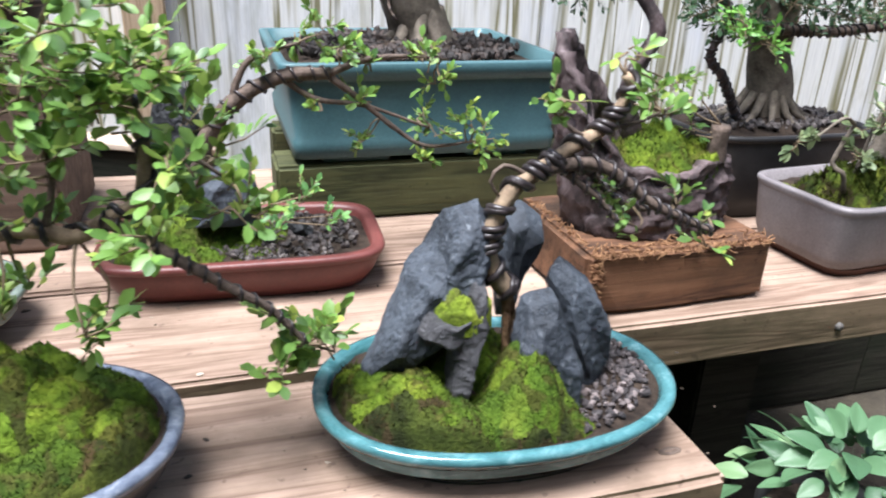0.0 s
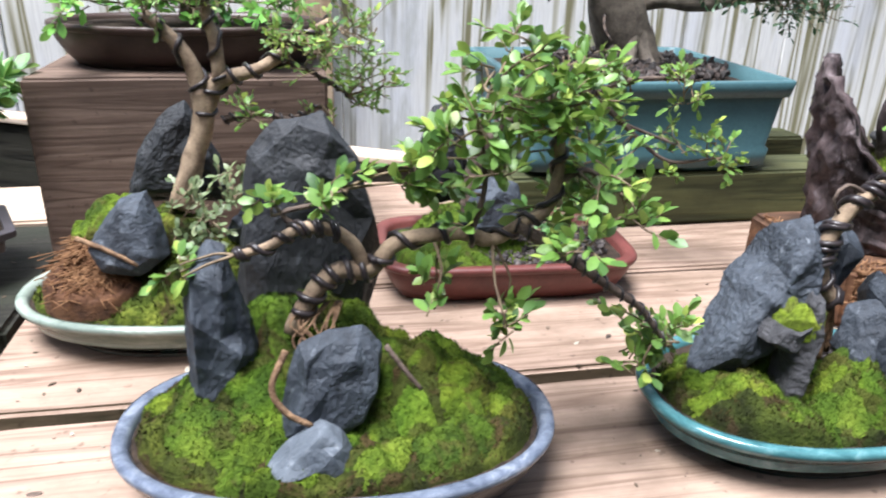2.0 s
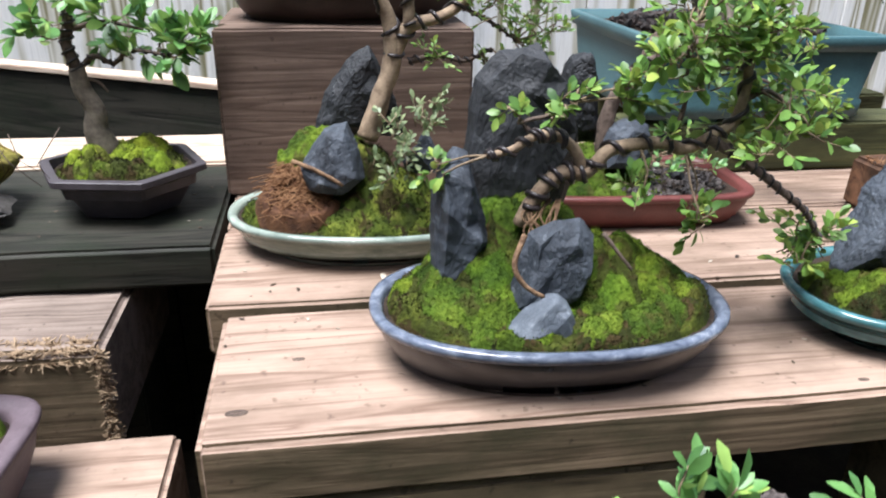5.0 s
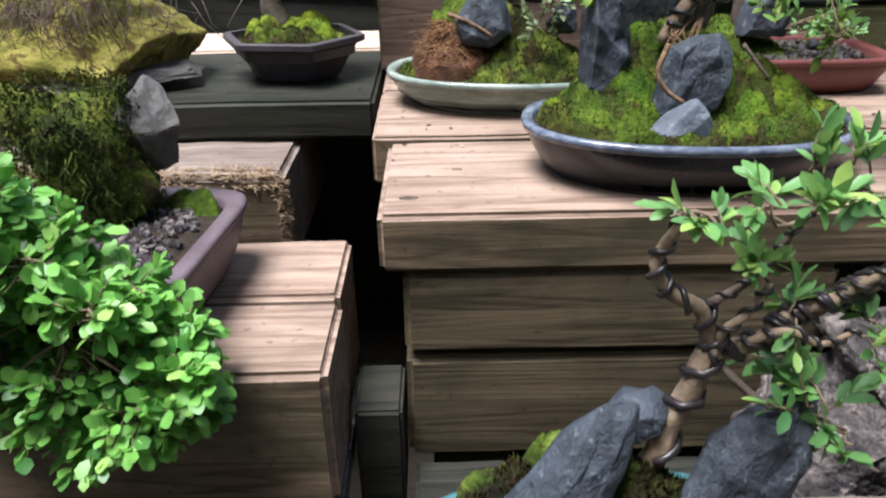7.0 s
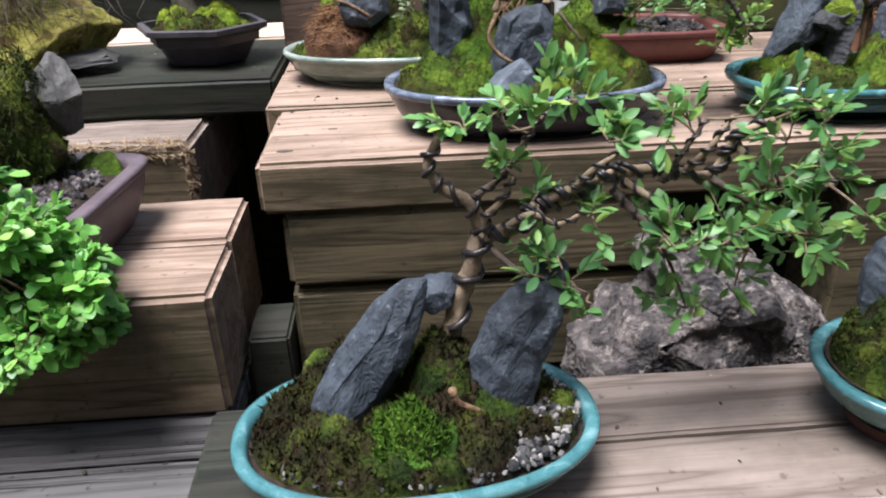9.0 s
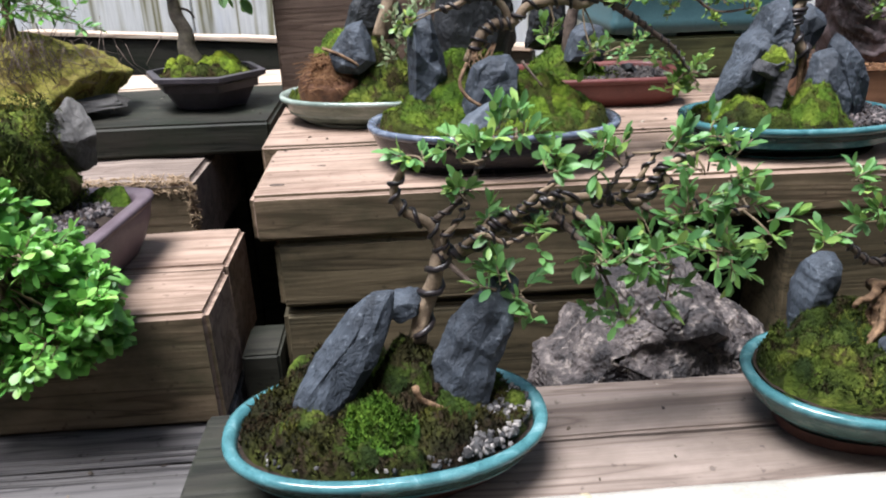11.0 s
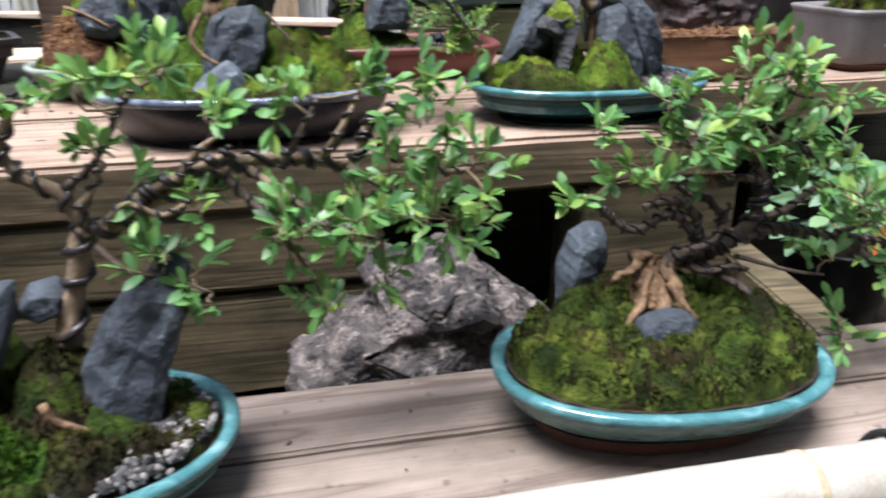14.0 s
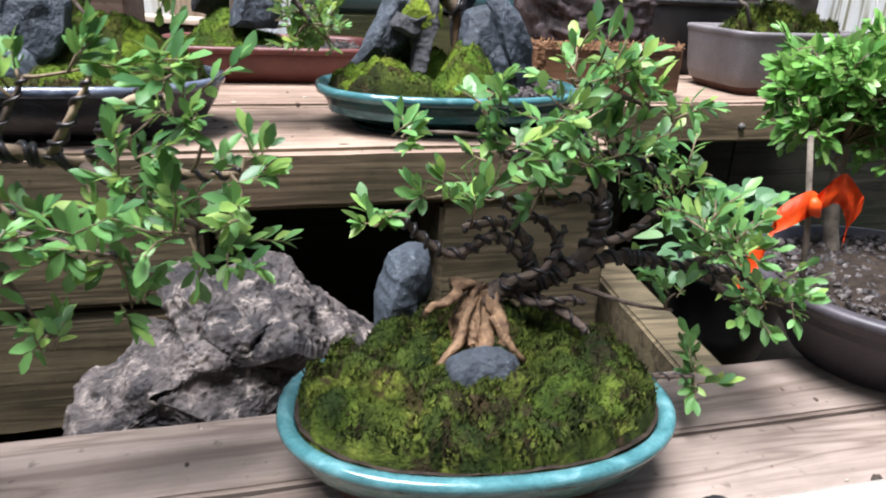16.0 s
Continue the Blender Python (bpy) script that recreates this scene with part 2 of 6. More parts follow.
black_plastic = mottled("black_plastic", (0.012, 0.012, 0.013), (0.03, 0.029, 0.03), 20, 0.5, 0.15)
soil_mat = mottled("soil_mat", (0.016, 0.012, 0.01), (0.055, 0.04, 0.03), 90, 0.95, 0.9, 0.004, 500, 0.15)
moss_bright = mossy("moss_bright", (0.036, 0.066, 0.010), (0.085, 0.138, 0.016), (0.15, 0.205, 0.028), (0.06, 0.062, 0.016))
moss_under = mossy("moss_under", (0.018, 0.022, 0.007), (0.045, 0.06, 0.012), (0.08, 0.10, 0.018), (0.045, 0.03, 0.015))
moss_earth = mossy("moss_earth", (0.010, 0.009, 0.005), (0.026, 0.026, 0.009), (0.06, 0.066, 0.014), (0.03, 0.019, 0.012))
moss_fern = mossy("moss_fern", (0.015, 0.026, 0.007), (0.046, 0.068, 0.012), (0.105, 0.13, 0.026), (0.03, 0.022, 0.012))
moss_green = mossy("moss_green", (0.02, 0.05, 0.009), (0.06, 0.135, 0.018), (0.12, 0.22, 0.035), (0.035, 0.05, 0.014))
moss_lime = mossy("moss_lime", (0.09, 0.125, 0.018), (0.2, 0.26, 0.03), (0.33, 0.37, 0.06), (0.11, 0.12, 0.03))
moss_dark = mossy("moss_dark", (0.018, 0.026, 0.007), (0.065, 0.088, 0.015), (0.22, 0.24, 0.05), (0.035, 0.022, 0.013))
moss_yellow = mossy("moss_yellow", (0.12, 0.12, 0.03), (0.25, 0.24, 0.07), (0.38, 0.33, 0.13), (0.10, 0.07, 0.03))
fibre_mat = mottled("fibre_mat", (0.05, 0.02, 0.009), (0.14, 0.062, 0.026), 60, 0.9, 0.8, 0.004)
slate_mat = slate("slate_mat", (0.010, 0.013, 0.018), (0.066, 0.08, 0.10), (0.25, 0.28, 0.31), 20.0)
slate_dark = slate("slate_dark", (0.009, 0.010, 0.012), (0.03, 0.033, 0.037), (0.09, 0.10, 0.11))
slate_pale = slate("slate_pale", (0.07, 0.085, 0.105), (0.15, 0.175, 0.205), (0.3, 0.33, 0.36))
rock_mat = crag("rock_mat", (0.02, 0.017, 0.018), (0.068, 0.056, 0.053), (0.28, 0.235, 0.205))
grey_rock = slate("grey_rock", (0.06, 0.056, 0.052), (0.125, 0.116, 0.108), (0.22, 0.205, 0.19), 14, 0.5)
drift_mat = slate("drift_mat", (0.02, 0.02, 0.023), (0.07, 0.07, 0.075), (0.18, 0.18, 0.19), 24, 1.0)
gravel_mat = pebbly("gravel_mat", (0.02, 0.017, 0.019), (0.07, 0.058, 0.058), (0.22, 0.18, 0.17))
pebble_mat = pebbly("pebble_mat", (0.018, 0.018, 0.02), (0.075, 0.07, 0.07), (0.42, 0.38, 0.35))
grit_mat = pebbly("grit_mat", (0.03, 0.025, 0.025), (0.07, 0.058, 0.055), (0.14, 0.12, 0.11))
bark_tan = mottled("bark_tan", (0.17, 0.115, 0.075), (0.40, 0.30, 0.20), 70, 0.8, 0.7, 0.002, 380)
bark_brown = mottled("bark_brown", (0.06, 0.042, 0.032), (0.17, 0.125, 0.10), 80, 0.85, 0.9, 0.003, 380)
bark_grey = mottled("bark_grey", (0.085, 0.07, 0.055), (0.22, 0.185, 0.145), 60, 0.85, 0.8, 0.003, 300)
bark_log = crag("bark_log", (0.02, 0.013, 0.013), (0.085, 0.06, 0.06), (0.2, 0.165, 0.17))
fibre_tan = mottled("fibre_tan", (0.12, 0.05, 0.02), (0.3, 0.16, 0.075), 90, 0.85, 0.4)
root_mat = mottled("root_mat", (0.075, 0.038, 0.02), (0.31, 0.19, 0.105), 110, 0.75, 1.0, 0.004, 300)
wire_mat = mottled("wire_mat", (0.014, 0.011, 0.012), (0.04, 0.031, 0.031), 80, 0.35, 0.1, spec=0.5)
twig_mat = mottled("twig_mat", (0.13, 0.09, 0.06), (0.28, 0.21, 0.13), 90, 0.8, 0.4)
bamboo_mat = mottled("bamboo_mat", (0.37, 0.34, 0.29), (0.53, 0.50, 0.45), 12, 0.35, 0.08, spec=0.5)
node_mat = mottled("node_mat", (0.3, 0.23, 0.14), (0.5, 0.42, 0.3), 60, 0.6, 0.3)
rubber_mat = mottled("rubber_mat", (0.012, 0.012, 0.012), (0.025, 0.025, 0.026), 60, 0.7, 0.2)
ribbon_mat = mottled("ribbon_mat", (0.82, 0.07, 0.008), (0.95, 0.12, 0.012), 40, 0.5, 0.3)
leaf_mid = leafy("leaf_mid", (0.04, 0.125, 0.045), (0.15, 0.335, 0.10), (0.38, 0.54, 0.13))
leaf_fresh = leafy("leaf_fresh", (0.045, 0.12, 0.035), (0.165, 0.315, 0.068), (0.43, 0.53, 0.115))
leaf_vivid = leafy("leaf_vivid", (0.035, 0.15, 0.028), (0.19, 0.46, 0.09), (0.38, 0.63, 0.16))
leaf_bright = leafy("leaf_bright", (0.07, 0.2, 0.045), (0.2, 0.43, 0.10), (0.38, 0.60, 0.17))
leaf_grey = leafy("leaf_grey", (0.10, 0.15, 0.075), (0.2, 0.26, 0.13), (0.34, 0.4, 0.2))
leaf_deep = leafy("leaf_deep", (0.025, 0.065, 0.03), (0.05, 0.11, 0.05), (0.10, 0.18, 0.07))
leaf_hosta = leafy("leaf_hosta", (0.05, 0.12, 0.06), (0.10, 0.2, 0.10), (0.2, 0.32, 0.16), 0.4, 0.2)
ground_mat = mottled("ground_mat", (0.02, 0.016, 0.012), (0.06, 0.05, 0.035), 6, 0.95, 0.8, 0.01, 90)
mulch_mat = pebbly("mulch_mat", (0.008, 0.005, 0.004), (0.022, 0.015, 0.012), (0.06, 0.04, 0.032))
litter_mat = pebbly("litter_mat", (0.03, 0.02, 0.015), (0.10, 0.07, 0.045), (0.5, 0.45, 0.36))

# ---- shorthand for building ----
BASE = {}


def thing(name, loc, label, category, group="", kind=""):
    """An Empty at a thing's base, which holds its parts."""
    ob = new(name)
    ob.location = loc
    ob.empty_display_size = 0.02
    BASE[ob] = Vector(loc)
    return tagged(ob, label, category, group, kind)


def mesh_of(name, geo, material, smooth=True):
    """Mesh data from (vertices, faces) or from a bmesh."""
    me = bpy.data.meshes.new(name)
    if isinstance(geo, tuple):
        verts, faces = geo
        me.from_pydata([tuple(map(float, v)) for v in verts], [], [tuple(map(int, f)) for f in faces])
    else:
        geo.to_mesh(me)
        geo.free()
    me.materials.append(material)
    me.polygons.foreach_set("use_smooth", [smooth] * len(me.polygons))
    me.update()
    return me


def part(name, geo, material, parent, label="", smooth=True, kind=""):
    """One mesh, given in world places, linked under a thing or under a part."""
    base = BASE[parent]
    if isinstance(geo, tuple):
        geo = (np.asarray(geo[0], float) - np.array(base), geo[1])
    else:
        bmesh.ops.translate(geo, verts=geo.verts, vec=-base)
    ob = new(name, mesh_of(name, geo, material, smooth))
    ob.parent = parent
    BASE[ob] = base
    return tagged(ob, label, kind=kind)


def placed(name, data, parent, m, label=""):
    """A piece on shared mesh data, at the world pose m."""
    ob = new(name, data)
    ob.parent = parent
    ob.matrix_local = Matrix.Translation(-BASE[parent]) @ m
    BASE[ob] = BASE[parent]
    return tagged(ob, label)


def joined(*geos):
    verts, faces, at = [], [], 0
    for v, f in geos:
        v = np.asarray(v, float)
        verts.append(v)
        faces += [tuple(i + at for i in face) for face in f]
        at += len(v)
    return np.concatenate(verts), faces


def board_mesh(name, size, material, bevel=0.004, seed=0, rough=0.0012, side=None):
    """A sawn board about its own middle, with eased edges and a slightly uneven face."""
    sx, sy, sz = size
    bm = bmesh.new()
    bmesh.ops.create_cube(bm, size=1.0)
    bmesh.ops.scale(bm, vec=size, verts=bm.verts)
    cuts = max(2, min(26, int(max(size) / 0.045)))
    long_axis = max(range(3), key=lambda i: size[i])
    bmesh.ops.bevel(bm, geom=[e for e in bm.edges], offset=min(bevel, 0.3 * min(size)), segments=3, affect="EDGES")
    edges = [e for e in bm.edges if abs((e.verts[0].co - e.verts[1].co)[long_axis]) > 0.6 * size[long_axis]]
    bmesh.ops.subdivide_edges(bm, edges=edges, cuts=cuts, use_grid_fill=True)
    for v in bm.verts:
        p = v.co * 9.0 + Vector((seed * 3.1, seed * 1.7, 0))
        v.co += noise.noise_vector(p) * rough + noise.noise_vector(p * 5.0) * rough * 0.6
    bm.normal_update()
    # Faces turned to the front take the darker stained and shaded wood.
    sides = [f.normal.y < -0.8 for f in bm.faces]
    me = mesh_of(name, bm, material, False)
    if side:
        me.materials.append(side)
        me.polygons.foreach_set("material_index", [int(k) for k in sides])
    return me


BOARDS = [0]


def board(parent, x0, x1, y0, y1, z0, z1, material, name="board", bevel=0.004, turn=0.0, rough=0.0012, label="", tilt=0.0, side=None):
    BOARDS[0] += 1
    data = board_mesh(name, (x1 - x0, y1 - y0, z1 - z0), material, bevel, BOARDS[0], rough, side)
    m = pose((x0 + x1) / 2, (y0 + y1) / 2, (z0 + z1) / 2, 0, tilt, turn)
    return placed(name, data, parent, m, label)


def smooth_path(pts, step=0.006):
    """A rounded line through a few places (Catmull-Rom)."""
    p = [np.array(q, float) for q in pts]
    p = [2 * p[0] - p[1], *p, 2 * p[-1] - p[-2]]
    out = []
    for a, b, c, d in zip(p, p[1:], p[2:], p[3:]):
        n = max(2, int(np.linalg.norm(c - b) / step))
        for i in range(n):
            t = i / n
            out.append(0.5 * (2 * b + (c - a) * t + (2 * a - 5 * b + 4 * c - d) * t * t + (3 * b - a - 3 * c + d) * t**3))
    out.append(p[-2])
    return np.array(out)


def tube(path, r0, r1, sides=8, lumps=0.0, seed=0):
    """A tapered limb along a path."""
    path = np.asarray(path, float)
    n, freq = len(path), min(90.0, 0.55 / max(r0, 1e-4))
    ways = np.gradient(path, axis=0)
    ways /= np.linalg.norm(ways, axis=1)[:, None] + 1e-9
    side = np.cross(ways[0], (0.3, 0.5, 0.81))
    verts = []
    for i in range(n):
        side = side - ways[i] * side.dot(ways[i])
        side /= np.linalg.norm(side) + 1e-9
        other = np.cross(ways[i], side)
        r = r0 + (r1 - r0) * i / max(1, n - 1)
        for k in range(sides):
            a = 2 * math.pi * k / sides
            rr = r
            if lumps:
                rr *= 1 + lumps * noise.noise(Vector((path[i][0] * freq + seed, path[i][2] * freq + math.cos(a) * 1.3, path[i][1] * freq + math.sin(a) * 1.3)))
            verts.append(path[i] + (side * math.cos(a) + other * math.sin(a)) * rr)
    faces = [(i * sides + k, i * sides + (k + 1) % sides, (i + 1) * sides + (k + 1) % sides, (i + 1) * sides + k) for i in range(n - 1) for k in range(sides)]
    faces += [tuple(range(sides))[::-1], tuple((n - 1) * sides + k for k in range(sides))]
    return np.array(verts), faces


def coil(path, r0, r1, wire=0.0016, pitch=0.011, start=0.0, end=1.0, phase=0.0):
    """A wire wound round a limb."""
    path = np.asarray(path, float)
    seg = np.r_[0, np.cumsum(np.linalg.norm(np.diff(path, axis=0), axis=1))]
    total = seg[-1]
    turns = total * (end - start) / pitch
    n = int(turns * 9) + 2
    ways = np.gradient(path, axis=0)
    out = []
    for i in range(n):
        s = total * (start + (end - start) * i / (n - 1))
        p = np.array([np.interp(s, seg, path[:, k]) for k in range(3)])
        w = np.array([np.interp(s, seg, ways[:, k]) for k in range(3)])
        w /= np.linalg.norm(w)
        a = np.cross(w, (0.2, 0.9, 0.37))
        a /= np.linalg.norm(a)
        b = np.cross(w, a)
        r = r0 + (r1 - r0) * s / total + wire * 0.7
        ang = phase + 2 * math.pi * turns * i / (n - 1) + 1.1 * math.sin(s * 95 + phase) + 0.5 * math.sin(s * 230)
        out.append(p + (a * math.cos(ang) + b * math.sin(ang)) * r)
    return tube(out, wire, wire, 6)


LEAF_V = np.array([(0, 0, 0), (0.3, 0.2, 0.045), (0.32, 0, 0), (0.3, -0.2, 0.045), (0.68, 0.24, 0.03), (0.7, 0, -0.02), (0.68, -0.24, 0.03), (0.92, 0.1, -0.05), (0.92, -0.1, -0.05), (1, 0, -0.075)])
LEAF_F = [(0, 2, 1), (0, 3, 2), (1, 2, 5, 4), (2, 3, 6, 5), (4, 5, 9, 7), (5, 6, 8, 9)]


def leaf_pose(at, way, up, size):
    way = way / (np.linalg.norm(way) + 1e-9)
    side = np.cross(up, way)
    side /= np.linalg.norm(side) + 1e-9
    top = np.cross(way, side)
    return np.column_stack([way * size, side * size, top * size]), at


def leaves_mesh(poses, width=1.0):
    v = LEAF_V * np.array([1, width, 1])
    verts = np.concatenate([v @ m.T + at for m, at in poses])
    k = len(LEAF_V)
    faces = [tuple(i + k * j for i in f) for j in range(len(poses)) for f in LEAF_F]
    return verts, faces


def spray(rng, centre, radius, count, size, anchor=None, droop=0.0, flat=0.7):
    """Twigs round a centre with leaves in pairs: (twigs, leaf poses)."""
    twigs, poses = [], []
    centre = np.array(centre, float)
    if anchor is not None:
        a = np.array(anchor, float)
        mid = (a + centre) / 2 + rng.normal(0, 0.004, 3)
        twigs.append(tube(smooth_path([a, mid, centre], 0.012), 0.0014, 0.0008, 5))
    k = max(2, count // 7)
    for _ in range(k):
        d = rng.normal(0, 1, 3) * (1, 1, flat) + (0, 0, 0.35 - droop)
        d /= np.linalg.norm(d) + 1e-9
        ln = radius * rng.uniform(0.6, 1.15)
        s = centre + rng.normal(0, 0.18, 3) * radius
        e = s + d * ln
        twigs.append(tube([s, (s + e) / 2 + rng.normal(0, 0.06, 3) * ln, e], 0.0009, 0.0005, 4))
        n = max(3, count // k)
        for j in range(n):
            f = 0.25 + 0.75 * j / max(1, n - 1)
            p = s + (e - s) * f
            out = np.cross(d, rng.normal(0, 1, 3))
            out /= np.linalg.norm(out) + 1e-9
            way = out * (1.1 - 0.75 * f) + d * (0.35 + 0.7 * f) + (0, 0, 0.15 - droop * 0.6) + rng.normal(0, 0.18, 3)
            up = np.array((0, -0.25, 1.0)) + rng.normal(0, 0.45, 3)
            poses.append(leaf_pose(p, way, up, size * rng.uniform(0.65, 1.2)))
    return twigs, poses


LEAF_DATA = {}
DENSE = 3.0


def crown(parent, clusters, depth, limbs, material, twig_material, size=0.016, count=16, seed=1, singles=0, width=1.0, droop=0.0, scatter=0.5, flat=0.7, reach=0.16):
    """Foliage of a plant: clusters are (x, z, radius) in its plane; twigs start from the nearest limb."""
    rng = np.random.default_rng(seed)
    nodes = np.concatenate(limbs) if limbs else None
    twigs, poses = [], []
    for x, z, r in clusters:
        for sub in (-0.6, 0.6):
            c = np.array((x + rng.normal(0, 0.25) * r, depth + sub * scatter * r + rng.normal(0, 0.5) * r * scatter, z + rng.normal(0, 0.2) * r))
            anchor = None
            if nodes is not None:
                gap = np.linalg.norm(nodes - c, axis=1)
                if gap.min() < reach:
                    anchor = nodes[gap.argmin()]
            t, p = spray(rng, c, r, max(8, int(DENSE * count * (r / 0.03) ** 1.3 / 2)), size * 0.95, anchor, droop, flat)
            twigs += t
            poses += p
    part("twig_mass", joined(*twigs), twig_material, parent, kind="stuff")
    rng.shuffle(poses)
    if singles:
        key = (material.name, width)
        if key not in LEAF_DATA:
            LEAF_DATA[key] = mesh_of("leaf", (LEAF_V * np.array([1, width, 1]), LEAF_F), material)
        for m, at in poses[:singles]:
            mm = Matrix([[*m[i], at[i]] for i in range(3)] + [[0, 0, 0, 1]])
            placed("leaf", LEAF_DATA[key], parent, mm)
        poses = poses[singles:]
    if poses:
        part("foliage", leaves_mesh(poses, width), material, parent, kind="stuff")


def limb(parent, pts, r0, r1, material, name="branch", wire=0.0, pitch=0.012, span=(0.0, 1.0), lumps=0.25, phase=0.0, double=False):
    """A limb with its bark, and the training wire wound round it. Returns its line."""
    path = smooth_path(pts)
    ob = part(name, tube(path, r0, r1, 10, lumps, len(pts)), material, parent)
    if wire:
        part("wire", coil(path, r0, r1, wire * 0.92, pitch * 1.05, *span, phase), wire_mat, ob, "dark training wire")
        if double:
            part("wire", coil(path, r0, r1, wire * 0.92, pitch * 1.05, *span, phase + 1.1), wire_mat, ob, "dark training wire")
    return path


def xz(depth, *pts):
    """Places in the upright plane at that depth; a third number shifts the depth."""
    return [(p[0], depth + (p[2] if len(p) > 2 else 0.0), p[1]) for p in pts]


def outline(kind, a, b, n=96, power=2.0):
    out = []
    for i in range(n):
        t = 2 * math.pi * i / n
        c, s = math.cos(t), math.sin(t)
        if kind == "oval":
            e = 2.0 / power
            out.append((a * math.copysign(abs(c) ** e, c), b * math.copysign(abs(s) ** e, s)))
        else:
            k = math.cos(math.pi / 6) / math.cos((t % (math.pi / 3)) - math.pi / 6)
            k = min(k, 0.985)
            out.append((a * c * k, b * s * k))
    return np.array(out)


def lathe(centre, a, b, profile, turn=0.0, kind="oval", power=2.0, n=96, closed=True, wobble=0.0):
    """A pot's wall: the outline drawn in or out and lifted along a profile of (growth, height)."""
    verts, cx, cy = [], centre[0], centre[1]
    ct, st = math.cos(radians(turn)), math.sin(radians(turn))
    for g, z in profile:
        for i, (x, y) in enumerate(outline(kind, a + g, b + g, n, power)):
            w = wobble * math.sin(5 * 2 * math.pi * i / n)
            verts.append((cx + x * ct - y * st, cy + x * st + y * ct, z + w))
    m = len(profile)
    faces = [(j * n + i, j * n + (i + 1) % n, (j + 1) * n + (i + 1) % n, (j + 1) * n + i) for j in range(m - 1) for i in range(n)]
    if closed:
        faces.append(tuple(range(n))[::-1])
    return np.array(verts), faces


def soil_disc(centre, a, b, z, turn=0.0, kind="oval", power=2.0, seed=0, lift=0.004):
    n, rings = 72, 14
    verts, ct, st = [(centre[0], centre[1], z + lift)], math.cos(radians(turn)), math.sin(radians(turn))
    line = outline(kind, a, b, n, power)
    for j in range(1, rings + 1):
        for x, y in line * j / rings:
            px, py = centre[0] + x * ct - y * st, centre[1] + x * st + y * ct
            h = lift * (1 - (j / rings) ** 2) + 0.003 * noise.noise(Vector((px * 70, py * 70, seed)))
            verts.append((px, py, z + h))
    faces = [(0, 1 + i, 1 + (i + 1) % n) for i in range(n)]
    faces += [(1 + (j - 1) * n + i, 1 + j * n + i, 1 + j * n + (i + 1) % n, 1 + (j - 1) * n + (i + 1) % n) for j in range(1, rings) for i in range(n)]
    return np.array(verts), faces


def mound_height(x, y, bumps):
    h = 0.0
    for bx, by, bh, rx, ry in bumps:
        d = ((x - bx) / rx) ** 2 + ((y - by) / ry) ** 2
        h = max(h, bh * math.exp(-(d**1.25))) + 0.12 * min(h, bh * math.exp(-(d**1.25)))
    return h


def mound(centre, a, b, z, bumps, turn=0.0, power=2.0, seed=0, sink=0.006, cushion=0.005, kind="oval", fringe=0.012):
    """A moss bed: swells at places, cushions on them, and fine relief. Returns the mesh and a sampler."""
    n, rings = 210, 74
    ct, st = math.cos(radians(turn)), math.sin(radians(turn))

    def height(x, y):
        base = mound_height(x, y, bumps)
        c = noise.voronoi(Vector((x * 33, y * 33, seed * 1.3)))[0][0]
        dome = math.sqrt(max(0.0, 1 - (c / 0.62) ** 2))
        w = min(1.0, 0.3 + base / 0.014)
        u, q = (x - centre[0]) * ct + (y - centre[1]) * st, (y - centre[1]) * ct - (x - centre[0]) * st
        near = (abs(u / a) ** power + abs(q / b) ** power) ** (1 / power)
        keep = 1 - max(0.0, min(1.0, (near - 0.95) / 0.048)) ** 1.6
        return z - sink + base * keep + keep * w * (2.4 * cushion * (dome - 0.45) + 0.0022 * noise.noise(Vector((x * 170, y * 170, seed))) + 0.0016 * noise.noise(Vector((x * 420, y * 420, seed))))

    line = outline(kind, a, b, n, power)
    verts = [(centre[0], centre[1], height(*centre))]
    for j in range(1, rings + 1):
        fall = fringe * max(0.0, (j / rings - 0.93) / 0.07) ** 2
        for x, y in line * j / rings:
            px, py = centre[0] + x * ct - y * st, centre[1] + x * st + y * ct
            verts.append((px, py, height(px, py) - fall))
    faces = [(0, 1 + i, 1 + (i + 1) % n) for i in range(n)]
    faces += [(1 + (j - 1) * n + i, 1 + j * n + i, 1 + j * n + (i + 1) % n, 1 + (j - 1) * n + (i + 1) % n) for j in range(1, rings) for i in range(n)]
    return (np.array(verts), faces), height


def tufts(rng, centre, a, b, height, bumps, floor, count, size=0.004, turn=0.0):
    """Fine upright moss shoots over a bed."""
    verts, faces = [], []
    ct, st = math.cos(radians(turn)), math.sin(radians(turn))
    while len(faces) < count:
        r, t = math.sqrt(rng.random()), 2 * math.pi * rng.random()
        u, w = a * r * math.cos(t), b * r * math.sin(t)
        x, y = centre[0] + u * ct - w * st, centre[1] + u * st + w * ct
        z = height(x, y)
        if z < floor or (rng.random() < 0.02 and len(verts) > 9):
            count -= 0.3
            if count < 10:
                break
            continue
        s = size * rng.uniform(0.5, 1.3)
        ang, lean = 2 * math.pi * rng.random(), rng.normal(0, 0.5, 2) * s
        dx, dy = math.cos(ang) * s * 0.3, math.sin(ang) * s * 0.3
        k = len(verts)
        verts += [(x - dx, y - dy, z - 0.001), (x + dx, y + dy, z - 0.001), (x + lean[0], y + lean[1], z + s)]
        faces.append((k, k + 1, k + 2))
    return np.array(verts), faces


ICO = bmesh.new()
bmesh.ops.create_icosphere(ICO, subdivisions=1, radius=1.0)
ICO_V = np.array([v.co[:] for v in ICO.verts])
ICO_F = [tuple(v.index for v in f.verts) for f in ICO.faces]
ICO.free()


